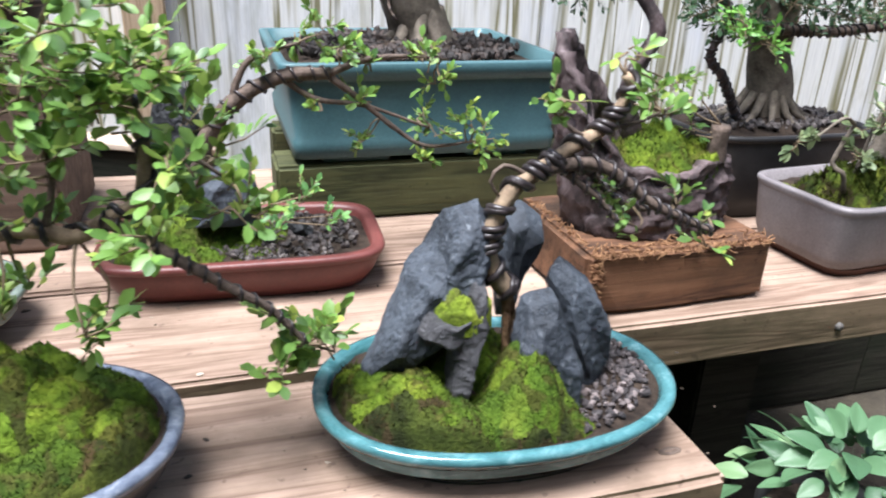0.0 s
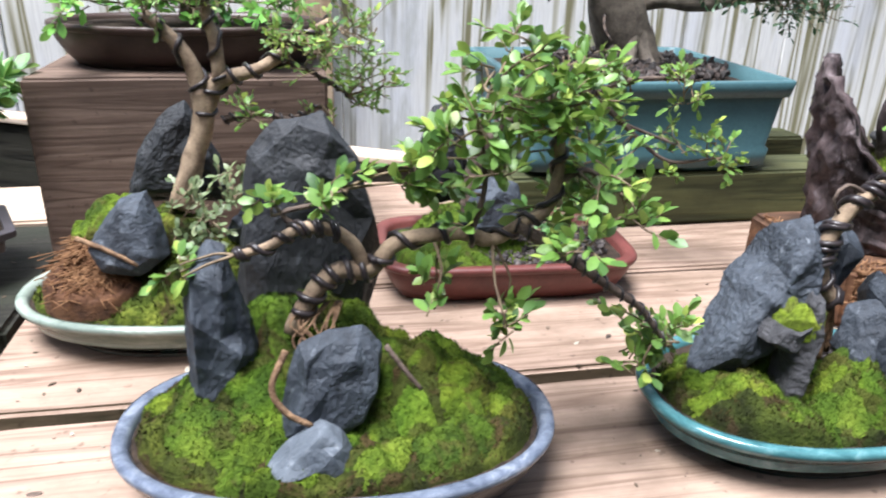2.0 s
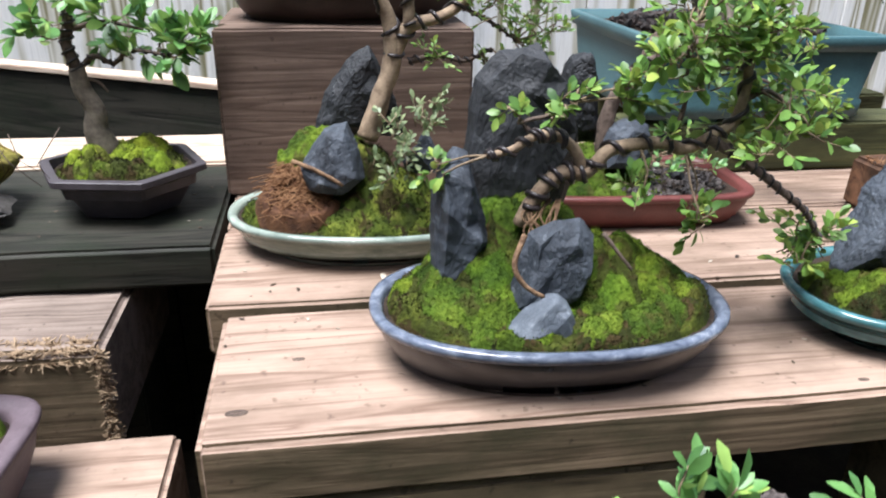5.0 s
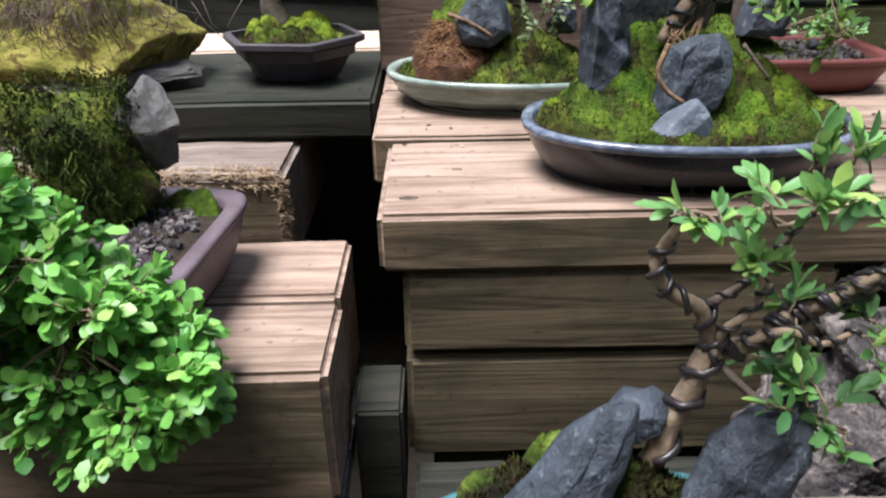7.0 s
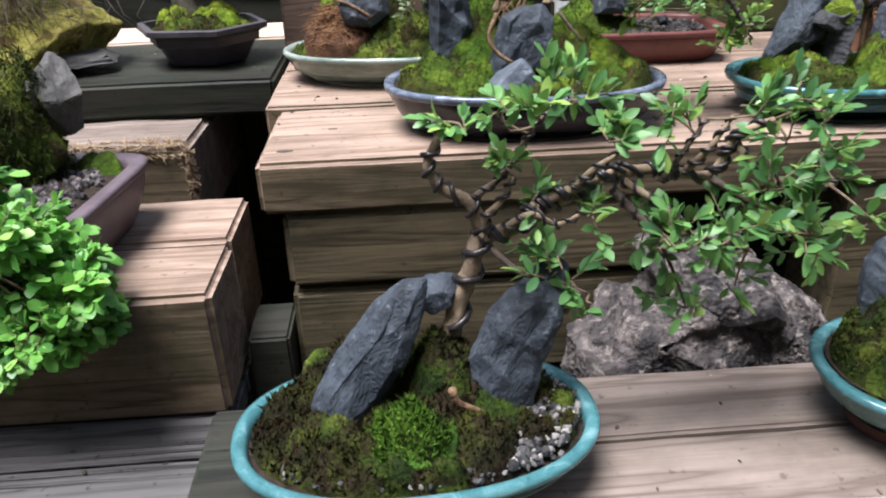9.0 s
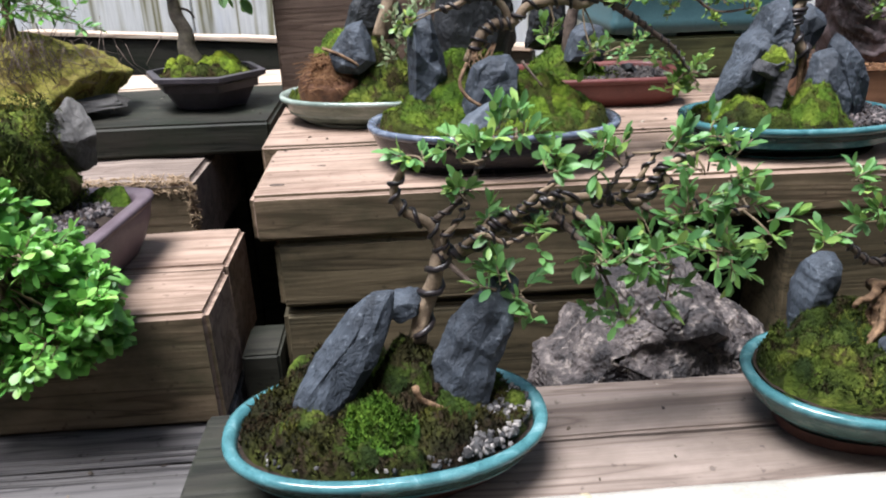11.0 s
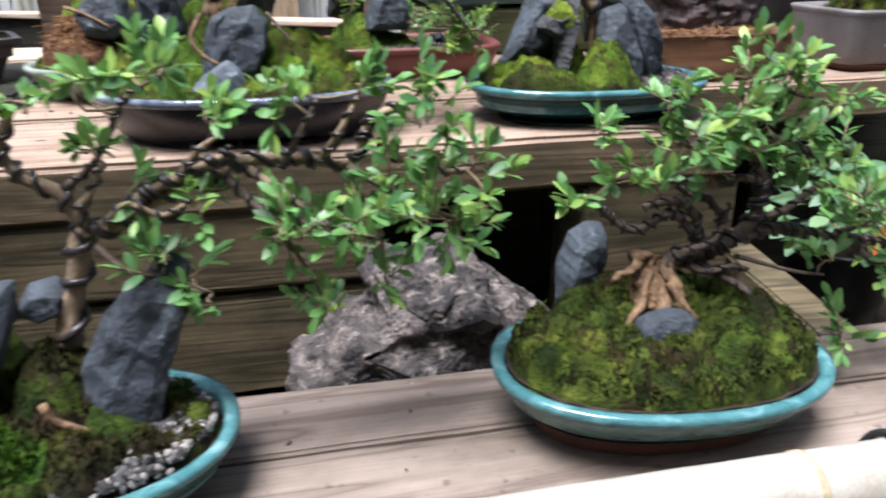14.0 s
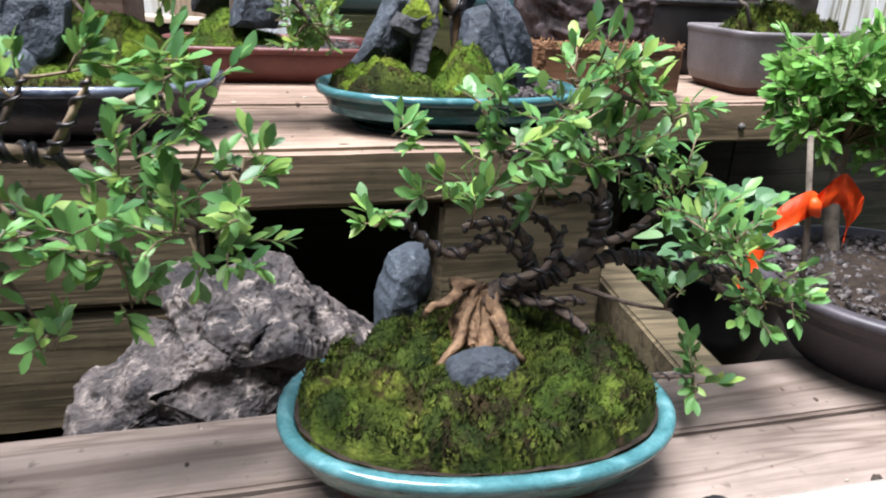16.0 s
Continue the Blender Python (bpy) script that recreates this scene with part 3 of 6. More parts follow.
def pebbles(rng, centre, a, b, z, count, size, keep=None, height=None, turn=0.0):
    """Loose grit: many small angular stones, partly sunk."""
    verts, faces = [], []
    ct, st = math.cos(radians(turn)), math.sin(radians(turn))
    for _ in range(count * 3):
        if len(verts) >= count:
            break
        r, t = math.sqrt(rng.random()), 2 * math.pi * rng.random()
        u, w = a * r * math.cos(t), b * r * math.sin(t)
        x, y = centre[0] + u * ct - w * st, centre[1] + u * st + w * ct
        if keep and not keep(x, y):
            continue
        s = size * rng.uniform(0.5, 1.4)
        m = np.array(Euler(rng.uniform(0, 6.3, 3)).to_matrix()) * s
        v = (ICO_V * rng.uniform(0.7, 1.25, (len(ICO_V), 1)) * (1, 0.8, 0.6)) @ m.T
        faces += [tuple(i + len(verts) * len(ICO_V) for i in f) for f in ICO_F]
        verts.append(v + (x, y, (height(x, y) if height else z) + s * 0.25))
    return np.concatenate(verts), faces


def stone(base, top, width, thick, seed=0, turn=0.0, cuts=9, taper=0.35, rough=0.06, level=5, ridged=0.05):
    """A split stone standing from base to top: an ellipsoid cut by flat planes, then broken up finely."""
    base, top = Vector(base), Vector(top)
    rng = np.random.default_rng(seed)
    length = (top - base).length
    bm = bmesh.new()
    bmesh.ops.create_icosphere(bm, subdivisions=level, radius=1.0)
    v = np.array([p.co[:] for p in bm.verts])
    v = np.sign(v) * np.abs(v) ** 0.75
    for _ in range(max(0, cuts + 5)):
        d = rng.normal(0, 1, 3) * (1, 1, 0.55)
        d /= np.linalg.norm(d)
        over = np.maximum(0, v @ d - rng.uniform(0.48, 0.8))
        v -= np.outer(over, d)
    v *= np.array([1 / max(1e-6, np.abs(v[:, k]).max()) for k in range(3)])
    f = 1 - taper * (v[:, 2:3] + 1) / 2
    v = np.c_[v[:, :2] * f, v[:, 2]]
    v = v * np.array((width / 2, thick / 2, length / 2))
    small = min(width, thick, length)
    for i in range(len(v)):
        p = Vector(v[i]) * (1.8 / small) + Vector((seed * 7.7, 0, 0))
        p.z *= 0.6
        nv = np.array(noise.noise_vector(p)) * 0.9 + np.array(noise.noise_vector(p * 2.7)) * 0.5 + np.array(noise.noise_vector(p * 7)) * 0.26 + np.array(noise.noise_vector(p * 17)) * 0.11
        rg = (1 - abs(noise.noise(p * 0.9)) * 2) + 0.55 * (1 - abs(noise.noise(p * 2.3)) * 2) + 0.3 * (1 - abs(noise.noise(p * 5)) * 2)
        v[i] += nv * rough * small + v[i] / (np.linalg.norm(v[i]) + 1e-6) * ridged * small * (rg - 0.8)
    axis = (top - base).normalized()
    side = (Vector((1, 0, 0)) - axis * axis.x).normalized()
    m = Matrix((side, axis.cross(side), axis)).transposed() @ Euler((0, 0, radians(turn))).to_matrix()
    mid = (base + top) / 2
    for p, c in zip(bm.verts, v):
        p.co = m @ Vector(c) + mid
    return bm


def slab(profile, y, thick, seed=0, lean=0.0, rough=0.05, level=4, face=(0.0, 0.0), strata=0.0):
    """A split stone: an outline in the upright plane, given a chipped front and back, then broken up finely."""
    rng = np.random.default_rng(seed)
    p = np.array(profile, float)
    mid = p.mean(axis=0)
    small = min(np.ptp(p[:, 0]), np.ptp(p[:, 1]), 2.5 * thick)
    n = len(p)
    bm = bmesh.new()

    def ring(grow, deep):
        out = []
        for q in mid + (p - mid) * grow:
            w = q + rng.normal(0, 0.02, 2) * small
            out.append(bm.verts.new((w[0], y + deep * thick + rng.normal(0, 0.08) * thick + lean * (w[1] - mid[1]), w[1])))
        return out

    rows = [ring(0.62, -0.5), ring(0.9, -0.3), ring(1.0, 0.08), ring(0.7, 0.5)]
    ends = []
    for deep in (-0.52, 0.55):
        c = mid + np.array(face) * small + rng.normal(0, 0.08, 2) * small
        ends.append(bm.verts.new((c[0], y + deep * thick + lean * (c[1] - mid[1]), c[1])))
    for u, v in zip(rows, rows[1:]):
        for k in range(n):
            m = (k + 1) % n
            if rng.random() < 0.5:
                bm.faces.new((u[k], u[m], v[m]))
                bm.faces.new((u[k], v[m], v[k]))
            else:
                bm.faces.new((u[k], u[m], v[k]))
                bm.faces.new((u[m], v[m], v[k]))
    for k in range(n):
        bm.faces.new((ends[0], rows[0][(k + 1) % n], rows[0][k]))
        bm.faces.new((ends[1], rows[3][k], rows[3][(k + 1) % n]))
    for step in range(level):
        bmesh.ops.subdivide_edges(bm, edges=bm.edges[:], cuts=1, use_grid_fill=True)
        if step in (1, 2):
            bmesh.ops.smooth_vert(bm, verts=bm.verts, factor=0.2, use_axis_x=True, use_axis_y=True, use_axis_z=True)
    bmesh.ops.recalc_face_normals(bm, faces=bm.faces)
    bm.normal_update()
    move = []
    for v in bm.verts:
        q = v.co * (2.2 / small) + Vector((seed * 7.7, 0, 0))
        h = 0.22 * noise.noise(q) + 0.3 * (0.5 - abs(noise.noise(q * 2.1))) + 0.16 * noise.noise(q * 4.3) + 0.16 * (0.4 - abs(noise.noise(q * 8))) + 0.09 * noise.noise(q * 19)
        if strata:
            t = q.x * 0.6 + q.z * 1.6 + 0.7 * noise.noise(q * 0.8)
            h += strata * (max(0.0, abs((t * 1.4) % 2 - 1) - 0.35) - 0.2)
        move.append(v.normal * h * rough * small)
    for v, d in zip(bm.verts, move):
        v.co += d
    return bm


def cushions(rng, parent, c, a, b, turn, height, floor, count, radius, material, lift=0.006, keep=None):
    """Separate pads of moss over a bed, each with its own outline, dome and fine shoots."""
    ct, st = math.cos(radians(turn)), math.sin(radians(turn))
    put = []
    for _ in range(count * 40):
        if len(put) >= count:
            break
        q, t = math.sqrt(rng.random()), 2 * math.pi * rng.random()
        r = radius * rng.uniform(0.55, 1.25)
        u, w = (a - 0.6 * r) * q * math.cos(t), (b - 0.6 * r) * q * math.sin(t)
        x, y = c[0] + u * ct - w * st, c[1] + u * st + w * ct
        if keep and not keep(x, y):
            continue
        if height(x, y) < floor or any(math.hypot(x - px, y - py) < 0.66 * (r + pr) for px, py, pr in put):
            continue
        put.append((x, y, r))
    for x, y, r in put:
        n, rings, sd = 30, 9, 50 * rng.random()
        stretch, way = rng.uniform(0.75, 1.25), rng.uniform(0, 3.14)

        def spot(f, t):
            g = r * f * (1 + 0.28 * noise.noise(Vector((1.3 * math.cos(t), 1.3 * math.sin(t), sd))) + 0.12 * noise.noise(Vector((4 * math.cos(t), 4 * math.sin(t), sd))))
            dx, dy = g * math.cos(t) * stretch, g * math.sin(t) / stretch
            px, py = x + dx * math.cos(way) - dy * math.sin(way), y + dx * math.sin(way) + dy * math.cos(way)
            dome = lift * min(1.0, r / radius) * (1 - f**2.6) - 0.0025 * f**4
            return px, py, height(px, py) + dome + 0.0011 * noise.noise(Vector((px * 260, py * 260, sd))) + 0.0008 * noise.noise(Vector((px * 600, py * 600, sd)))

        verts = [spot(0.0, 0.0)]
        for j in range(1, rings + 1):
            verts += [spot(j / rings, 2 * math.pi * i / n) for i in range(n)]
        faces = [(0, 1 + i, 1 + (i + 1) % n) for i in range(n)]
        faces += [(1 + (j - 1) * n + i, 1 + j * n + i, 1 + j * n + (i + 1) % n, 1 + (j - 1) * n + (i + 1) % n) for j in range(1, rings) for i in range(n)]
        for _ in range(int(520 * (r / 0.02) ** 2)):
            f, t = math.sqrt(rng.random()), 2 * math.pi * rng.random()
            px, py, pz = spot(f, t)
            h = rng.uniform(0.0012, 0.003)
            g = 2 * math.pi * rng.random()
            k = len(verts)
            verts += [(px - 0.0006 * math.cos(g), py - 0.0006 * math.sin(g), pz - 0.0006), (px + 0.0006 * math.cos(g), py + 0.0006 * math.sin(g), pz - 0.0006), (px + rng.normal(0, 0.0009), py + rng.normal(0, 0.0009), pz + h)]
            faces.append((k, k + 1, k + 2))
        part("moss_cushion", (np.array(verts), faces), material, parent)

# ---- setting ----
g = bmesh.new()
bmesh.ops.create_grid(g, x_segments=60, y_segments=60, size=60)
for v in g.verts:
    v.co.z = 0.02 * noise.noise(v.co * 0.7)
ground = new("ground", mesh_of("ground", g, ground_mat))
tagged(ground, "dark bare soil under the plant benches", "ground", kind="structure")

fence = thing("fence", (0.8, 2.12, 0.0), "tall panel fence with worn white paint and green algae", "fence", kind="structure")
x = -3.2
k = 0
while x < 4.6:
    w = 0.61 if k % 3 else 0.405
    board(fence, x, x + w - 0.004, 2.11 + 0.003 * (k % 2), 2.13 + 0.003 * (k % 2), 0.02, 2.5, fence_wood, "panel", 0.003)
    x += w
    k += 1

# Added dark sheet: blacks out the view under the benches in place of shade.
under = thing("under_bench_shade", (0.4, 0.94, 0.0), "added dark boards standing in for the shade under the benches", "boards", kind="structure")
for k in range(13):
    board(under, -1.4 + 0.4 * k, -1.003 + 0.4 * k, 0.935, 0.95, 0.0, 0.686, wet_shade_wood, "plank", 0.002)
board(under, -1.4, 3.8, 0.9515, 0.965, 0.0, 0.68, wet_shade_wood, "backing", 0.002)
# Unseen walls, added to cut sky light from the front and the sides.
for name, x0, x1, y0, y1, top in (("added_wall_south", -3.2, 4.6, -2.45, -2.4, 2.9), ("added_wall_west", -3.25, -3.2, -2.4, 2.1, 2.3), ("added_wall_east", 4.6, 4.65, -2.4, 2.1, 2.3)):
    w = thing(name, ((x0 + x1) / 2, (y0 + y1) / 2, 0.0), "plain dark wall added out of view to hold back low sky light", "wall", kind="structure")
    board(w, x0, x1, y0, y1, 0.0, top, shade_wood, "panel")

rail = thing("fence_rail", (-0.2, 1.33, 0.0), "dark weathered rail with a pale top board, running askew behind the benches", "rail", kind="structure")
board(rail, -1.09, 0.63, 1.285, 1.325, 0.55, 0.783, wet_shade_wood, "rail_board", turn=-27)
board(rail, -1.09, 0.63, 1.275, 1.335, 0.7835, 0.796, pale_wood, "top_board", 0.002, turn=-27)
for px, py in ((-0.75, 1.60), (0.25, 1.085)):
    board(rail, px - 0.03, px + 0.03, py - 0.03, py + 0.03, 0.0, 0.549, wet_shade_wood, "leg", turn=-27)

post = thing("fence_post", (0.35, 2.05, 0.0), "pale unpainted wooden post standing before the fence", "post", kind="structure")
board(post, 0.30, 0.42, 2.02, 2.10, 0.0, 2.4, post_wood, "post")

bench = thing("plant_bench", (0.5, 0.25, 0.0), "weathered brown timber display bench with gaps between its boards", "bench")
board(bench, 0.0, 0.925, 0.0, 0.224, 0.686, 0.75, deck_wood, bevel=0.006, side=shaded_side_wood)
board(bench, -0.022, 1.9, 0.243, 0.466, 0.688, 0.75, deck_wood, side=shaded_side_wood)
board(bench, -0.022, 1.9, 0.476, 0.70, 0.688, 0.75, deck_wood)
board(bench, -0.022, 1.9, 0.71, 0.93, 0.688, 0.748, deck_wood)
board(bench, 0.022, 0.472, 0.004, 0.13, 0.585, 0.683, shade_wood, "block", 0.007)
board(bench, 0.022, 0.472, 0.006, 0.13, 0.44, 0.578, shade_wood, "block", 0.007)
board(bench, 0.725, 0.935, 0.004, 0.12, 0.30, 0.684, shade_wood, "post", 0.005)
part("bolt", tube([(1.275, 0.2435, 0.7125), (1.275, 0.2405, 0.7125), (1.275, 0.2385, 0.7125)], 0.0065, 0.005, 6), grey_rock, bench, "rusty bolt head")
board(bench, 0.05, 0.40, 0.02, 0.12, 0.0, 0.438, wet_shade_wood, "post")
board(bench, 1.3, 1.42, 0.5, 0.62, 0.0, 0.686, wet_shade_wood, "post")
board(bench, 0.03, 0.15, 0.55, 0.67, 0.0, 0.686, wet_shade_wood, "post")

shelf = thing("side_shelf", (-0.4, 0.6, 0.0), "dark damp timber shelf with mossy edges", "shelf")
board(shelf, -1.1, -0.03, 0.40, 0.745, 0.697, 0.755, wet_shade_wood, "board", 0.006)
board(shelf, -1.1, -0.03, 0.757, 0.94, 0.70, 0.757, pale_wood, "board")
board(shelf, -0.62, -0.145, 0.262, 0.62, 0.54, 0.694, lower_wood, "beam", 0.008, rough=0.003, side=shaded_side_wood)
board(shelf, -0.60, -0.45, 0.45, 0.6, 0.0, 0.538, wet_shade_wood, "post")
board(shelf, -0.3, -0.16, 0.45, 0.6, 0.0, 0.538, wet_shade_wood, "post")

step = thing("timber_step", (-0.4, 0.02, 0.49), "stack of thick pale timbers laid side by side", "timber")
board(step, -0.95, -0.046, 0.021, 0.158, 0.492, 0.65, deck_wood, "timber", 0.006)
board(step, -0.95, -0.042, -0.116, 0.012, 0.492, 0.65, deck_wood, "timber", 0.007, side=shaded_side_wood)

low = thing("lower_bench", (0.6, -0.35, 0.0), "low bench of wide grey-brown weathered boards", "bench")
board(low, 0.14, 1.55, -0.286, -0.192, 0.525, 0.57, lower_wood, "board", 0.003)
board(low, 0.14, 1.55, -0.52, -0.2905, 0.525, 0.5695, lower_wood, "board", 0.003)
board(low, -0.035, 0.136, -0.50, -0.20, 0.52, 0.566, wet_shade_wood, "board", 0.004)
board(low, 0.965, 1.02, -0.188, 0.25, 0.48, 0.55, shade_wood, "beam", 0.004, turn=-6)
board(low, -0.034, 0.018, -0.03, 0.06, 0.40, 0.535, wet_shade_wood, "block")
for px in (0.2, 0.85, 1.4):
    board(low, px, px + 0.09, -0.45, -0.25, 0.0, 0.524, wet_shade_wood, "leg")

deck = thing("side_deck", (-0.5, -0.35, 0.0), "grey grooved decking boards, damp and worn", "deck", kind="structure")
for i in range(6):
    y0 = -0.76 + 0.145 * i
    board(deck, -1.2, -0.04, y0, y0 + 0.14, 0.455, 0.49, grey_deck, "plank", 0.004)

# ---- the deck grooves ----
for i in range(5):
    y0 = -0.16 - 0.012 * i
    board(deck, -1.2, -0.041, y0, y0 + 0.0075, 0.488, 0.493, grey_deck, "rib", 0.0015)

beam = thing("dark_beam", (0.9, 0.69, 0.75), "green-stained square beam lying on the bench", "beam")
board(beam, 0.618, 1.27, 0.635, 0.73, 0.7515, 0.838, green_wood, "beam", 0.005)
beam2 = thing("dark_beam", (0.9, 0.95, 0.75), "green-stained square beam at the back of the bench", "beam")
board(beam2, 0.63, 1.27, 0.845, 0.925, 0.7495, 0.838, green_wood, "beam", 0.005)

cube = thing("timber_block", (0.16, 0.72, 0.75), "large brown squared timber block used as a stand", "block")
board(cube, -0.032, 0.345, 0.60, 0.86, 0.7515, 1.0, block_wood, "block", 0.004)

cedar = thing("cedar_block", (1.05, 0.36, 0.75), "reddish rough-sawn cedar block with a splintered top", "block")
board(cedar, 0.925, 1.174, 0.272, 0.478, 0.7515, 0.828, cedar_wood, "block", 0.006, rough=0.004)

bamboo = thing("bamboo_rail", (0.6, -0.44, 0.57), "pale bleached bamboo pole lying along the low bench", "rail")
BY, BZ, BR = -0.44, 0.5975, 0.0265
path = np.array([(xx, BY, BZ) for xx in np.linspace(0.16, 2.0, 110)])
part("pole", tube(path, BR, BR, 28, 0.02), bamboo_mat, bamboo)
for xx in (0.33, 0.724, 1.22, 1.7):
    ring = smooth_path([(xx - 0.003, BY, BZ), (xx, BY, BZ), (xx + 0.003, BY, BZ)], 0.001)
    part("node", tube(ring, BR + 0.0012, BR + 0.0012, 28), node_mat, bamboo, "brown raised joint ring")
for xx in (0.796, 1.45):
    loop = [(xx + 0.004 * math.sin(a), BY + (BR + 0.004) * math.cos(a), BZ + (BR + 0.004) * math.sin(a)) for a in np.linspace(0, 2 * math.pi, 30)]
    part("tie", tube(loop, 0.0034, 0.0034, 8), rubber_mat, bamboo, "black rubber tie")



# ---- pots and beds ----
def oval_pot(parent, c, a, b, z0, z1, turn, body, rim, power=2.25, flare=0.02, lip=0.007, foot=None, name="pot", kind="oval", wall=0.009):
    """A shallow pot: foot, swelling wall, rolled lip, inner face."""
    h = z1 - z0
    lift = 0.011 if foot else 0.003
    prof = [(-flare * 2.0, z0 + lift), (-flare * 1.5, z0 + lift), (-flare * 0.85, z0 + lift + 0.25 * h), (-flare * 0.35, z0 + 0.58 * h), (-flare * 0.12, z0 + 0.8 * h), (-0.002, z1 - 0.010)]
    ob = part(name, lathe(c, a, b, prof, turn, kind, power), body, parent)
    lipp = [(-0.003, z1 - 0.011), (0.0015, z1 - 0.0095), (0.003, z1 - 0.005), (0.002, z1 - 0.001), (-0.002, z1), (-wall + 0.002, z1 - 0.001), (-wall - 0.001, z1 - 0.005), (-wall - 0.003, z1 - 0.03)]
    part("rim", lathe(c, a, b, lipp, turn, kind, power, closed=False), rim, ob)
    if foot:
        part("foot", lathe(c, a, b, [(-flare * 1.75, z0), (-flare * 1.5, z0), (-flare * 1.36, z0 + 0.004), (-flare * 1.3, z0 + 0.015)], turn, kind, power), foot, ob, "unglazed brown foot")
    else:
        part("foot", lathe(c, a * 0.7, b * 0.7, [(0, z0), (0.004, z0), (0.008, z0 + 0.006)], turn, kind, power), body, ob)
    return ob


def bed(parent, c, a, b, z, turn, bumps, moss, shoots=5000, seed=1, power=2.25, floor=None, size=0.004, cushion=0.005, fringe=0.006, sink=0.002, pads=0, pad=0.02, pad_moss=None, lift=0.006):
    part("soil", soil_disc(c, a, b, z, turn, "oval", power, seed), soil_mat, parent)
    geo, height = mound(c, a * 0.985, b * 0.985, z, bumps, turn, power, seed, cushion=cushion, fringe=fringe, sink=sink)
    ob = part("moss", geo, moss, parent)
    rng = np.random.default_rng(seed)
    t = tufts(rng, c, a * 0.985, b * 0.985, height, bumps, floor or z + 0.0005, shoots, size, turn)
    if len(t[0]):
        part("moss_fuzz", t, moss, ob, kind="stuff")
    if pads:
        cushions(rng, ob, c, a * 0.97, b * 0.97, turn, height, z + 0.0005, pads, pad, pad_moss or moss, lift)
    return height


def pot_a():
    c, a, b, z1, turn = (0.327, 0.110), 0.173, 0.106, 0.812, -4
    r = thing("bonsai", (c[0], c[1], 0.75), "wired bonsai among dark stones on moss in a blue-grey oval pot", "bonsai", "potted bonsai")
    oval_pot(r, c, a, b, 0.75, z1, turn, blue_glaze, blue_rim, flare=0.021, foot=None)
    bumps = [(0.305, 0.155, 0.09, 0.085, 0.055), (0.20, 0.09, 0.022, 0.06, 0.06), (0.39, 0.125, 0.055, 0.065, 0.05), (0.245, 0.13, 0.048, 0.05, 0.05), (0.33, 0.10, 0.018, 0.17, 0.085), (0.32, 0.05, 0.012, 0.13, 0.05), (0.44, 0.09, 0.022, 0.05, 0.055), (0.265, 0.10, 0.035, 0.04, 0.05), (0.327, 0.11, 0.011, 0.26, 0.17)]
    bed(r, c, a - 0.011, b - 0.011, z1 - 0.008, turn, bumps, moss_under, 9000, 3, cushion=0.004, size=0.0028, pads=64, pad=0.025, pad_moss=moss_bright, lift=0.0062)
    part("stone", slab([(0.211, 0.917), (0.219, 0.944), (0.235, 0.957), (0.246, 0.954), (0.252, 0.925), (0.262, 0.892), (0.266, 0.868), (0.253, 0.836), (0.226, 0.809), (0.211, 0.817)], 0.13, 0.05, 6, 0.1, 0.06, strata=0.3), slate_mat, r, "tall upright dark slate", False)
    part("stone", slab([(0.277, 0.820), (0.289, 0.864), (0.297, 0.888), (0.320, 0.896), (0.345, 0.897), (0.359, 0.880), (0.359, 0.856), (0.343, 0.828), (0.319, 0.811), (0.296, 0.810)], 0.088, 0.036, 8, 0.15, 0.05), slate_mat, r, "round flat slate disc", False)
    part("stone", slab([(0.264, 0.809), (0.286, 0.830), (0.313, 0.846), (0.326, 0.835), (0.338, 0.809), (0.320, 0.800), (0.285, 0.801)], 0.05, 0.034, 14, 0.1, 0.03, face=(0.1, 0.12)), slate_pale, r, "small pale pointed stone", False)
    part("stone", slab([(0.241, 0.858), (0.254, 0.935), (0.261, 1.011), (0.288, 1.034), (0.307, 1.041), (0.327, 1.038), (0.352, 1.007), (0.367, 0.958), (0.370, 0.909), (0.355, 0.852)], 0.195, 0.05, 24, 0.05, 0.04, face=(0.15, 0.25), strata=0.25), slate_dark, r, "large dark upright slab", False)
    L = []
    y = 0.115
    L.append(limb(r, xz(y, (0.292, 0.888), (0.302, 0.908), (0.316, 0.928), (0.332, 0.938), (0.349, 0.936), (0.36, 0.943)), 0.0075, 0.0068, bark_tan, "trunk", 0.0028, 0.012, (0.2, 1.0)))
    L.append(limb(r, xz(y, (0.349, 0.936), (0.343, 0.955), (0.327, 0.970), (0.301, 0.974, -0.005), (0.278, 0.963, -0.01), (0.256, 0.959, -0.012)), 0.0058, 0.0032, bark_tan, wire=0.0022, pitch=0.014, double=True, span=(0.3, 1.0)))
    L.append(limb(r, xz(y, (0.36, 0.943), (0.373, 0.958), (0.40, 0.963), (0.428, 0.962), (0.448, 0.956), (0.468, 0.968), (0.489, 0.978), (0.496, 1.0), (0.497, 1.025), (0.488, 1.055)), 0.0066, 0.0038, bark_tan, wire=0.0026, pitch=0.024))
    L.append(limb(r, xz(y, (0.466, 0.969), (0.508, 0.943, -0.015), (0.547, 0.915, -0.02), (0.57, 0.898, -0.02), (0.596, 0.865, -0.02)), 0.0055, 0.002, bark_brown, wire=0.0014))
    L.append(limb(r, xz(y, (0.301, 0.974), (0.29, 0.985), (0.318, 0.992), (0.336, 1.002)), 0.0025, 0.001, bark_brown))
    L.append(limb(r, xz(y, (0.43, 0.962), (0.44, 1.0), (0.435, 1.05), (0.44, 1.07)), 0.003, 0.001, bark_brown))
    L.append(limb(r, xz(y, (0.495, 1.0), (0.52, 1.01), (0.55, 0.99)), 0.003, 0.001, bark_brown))
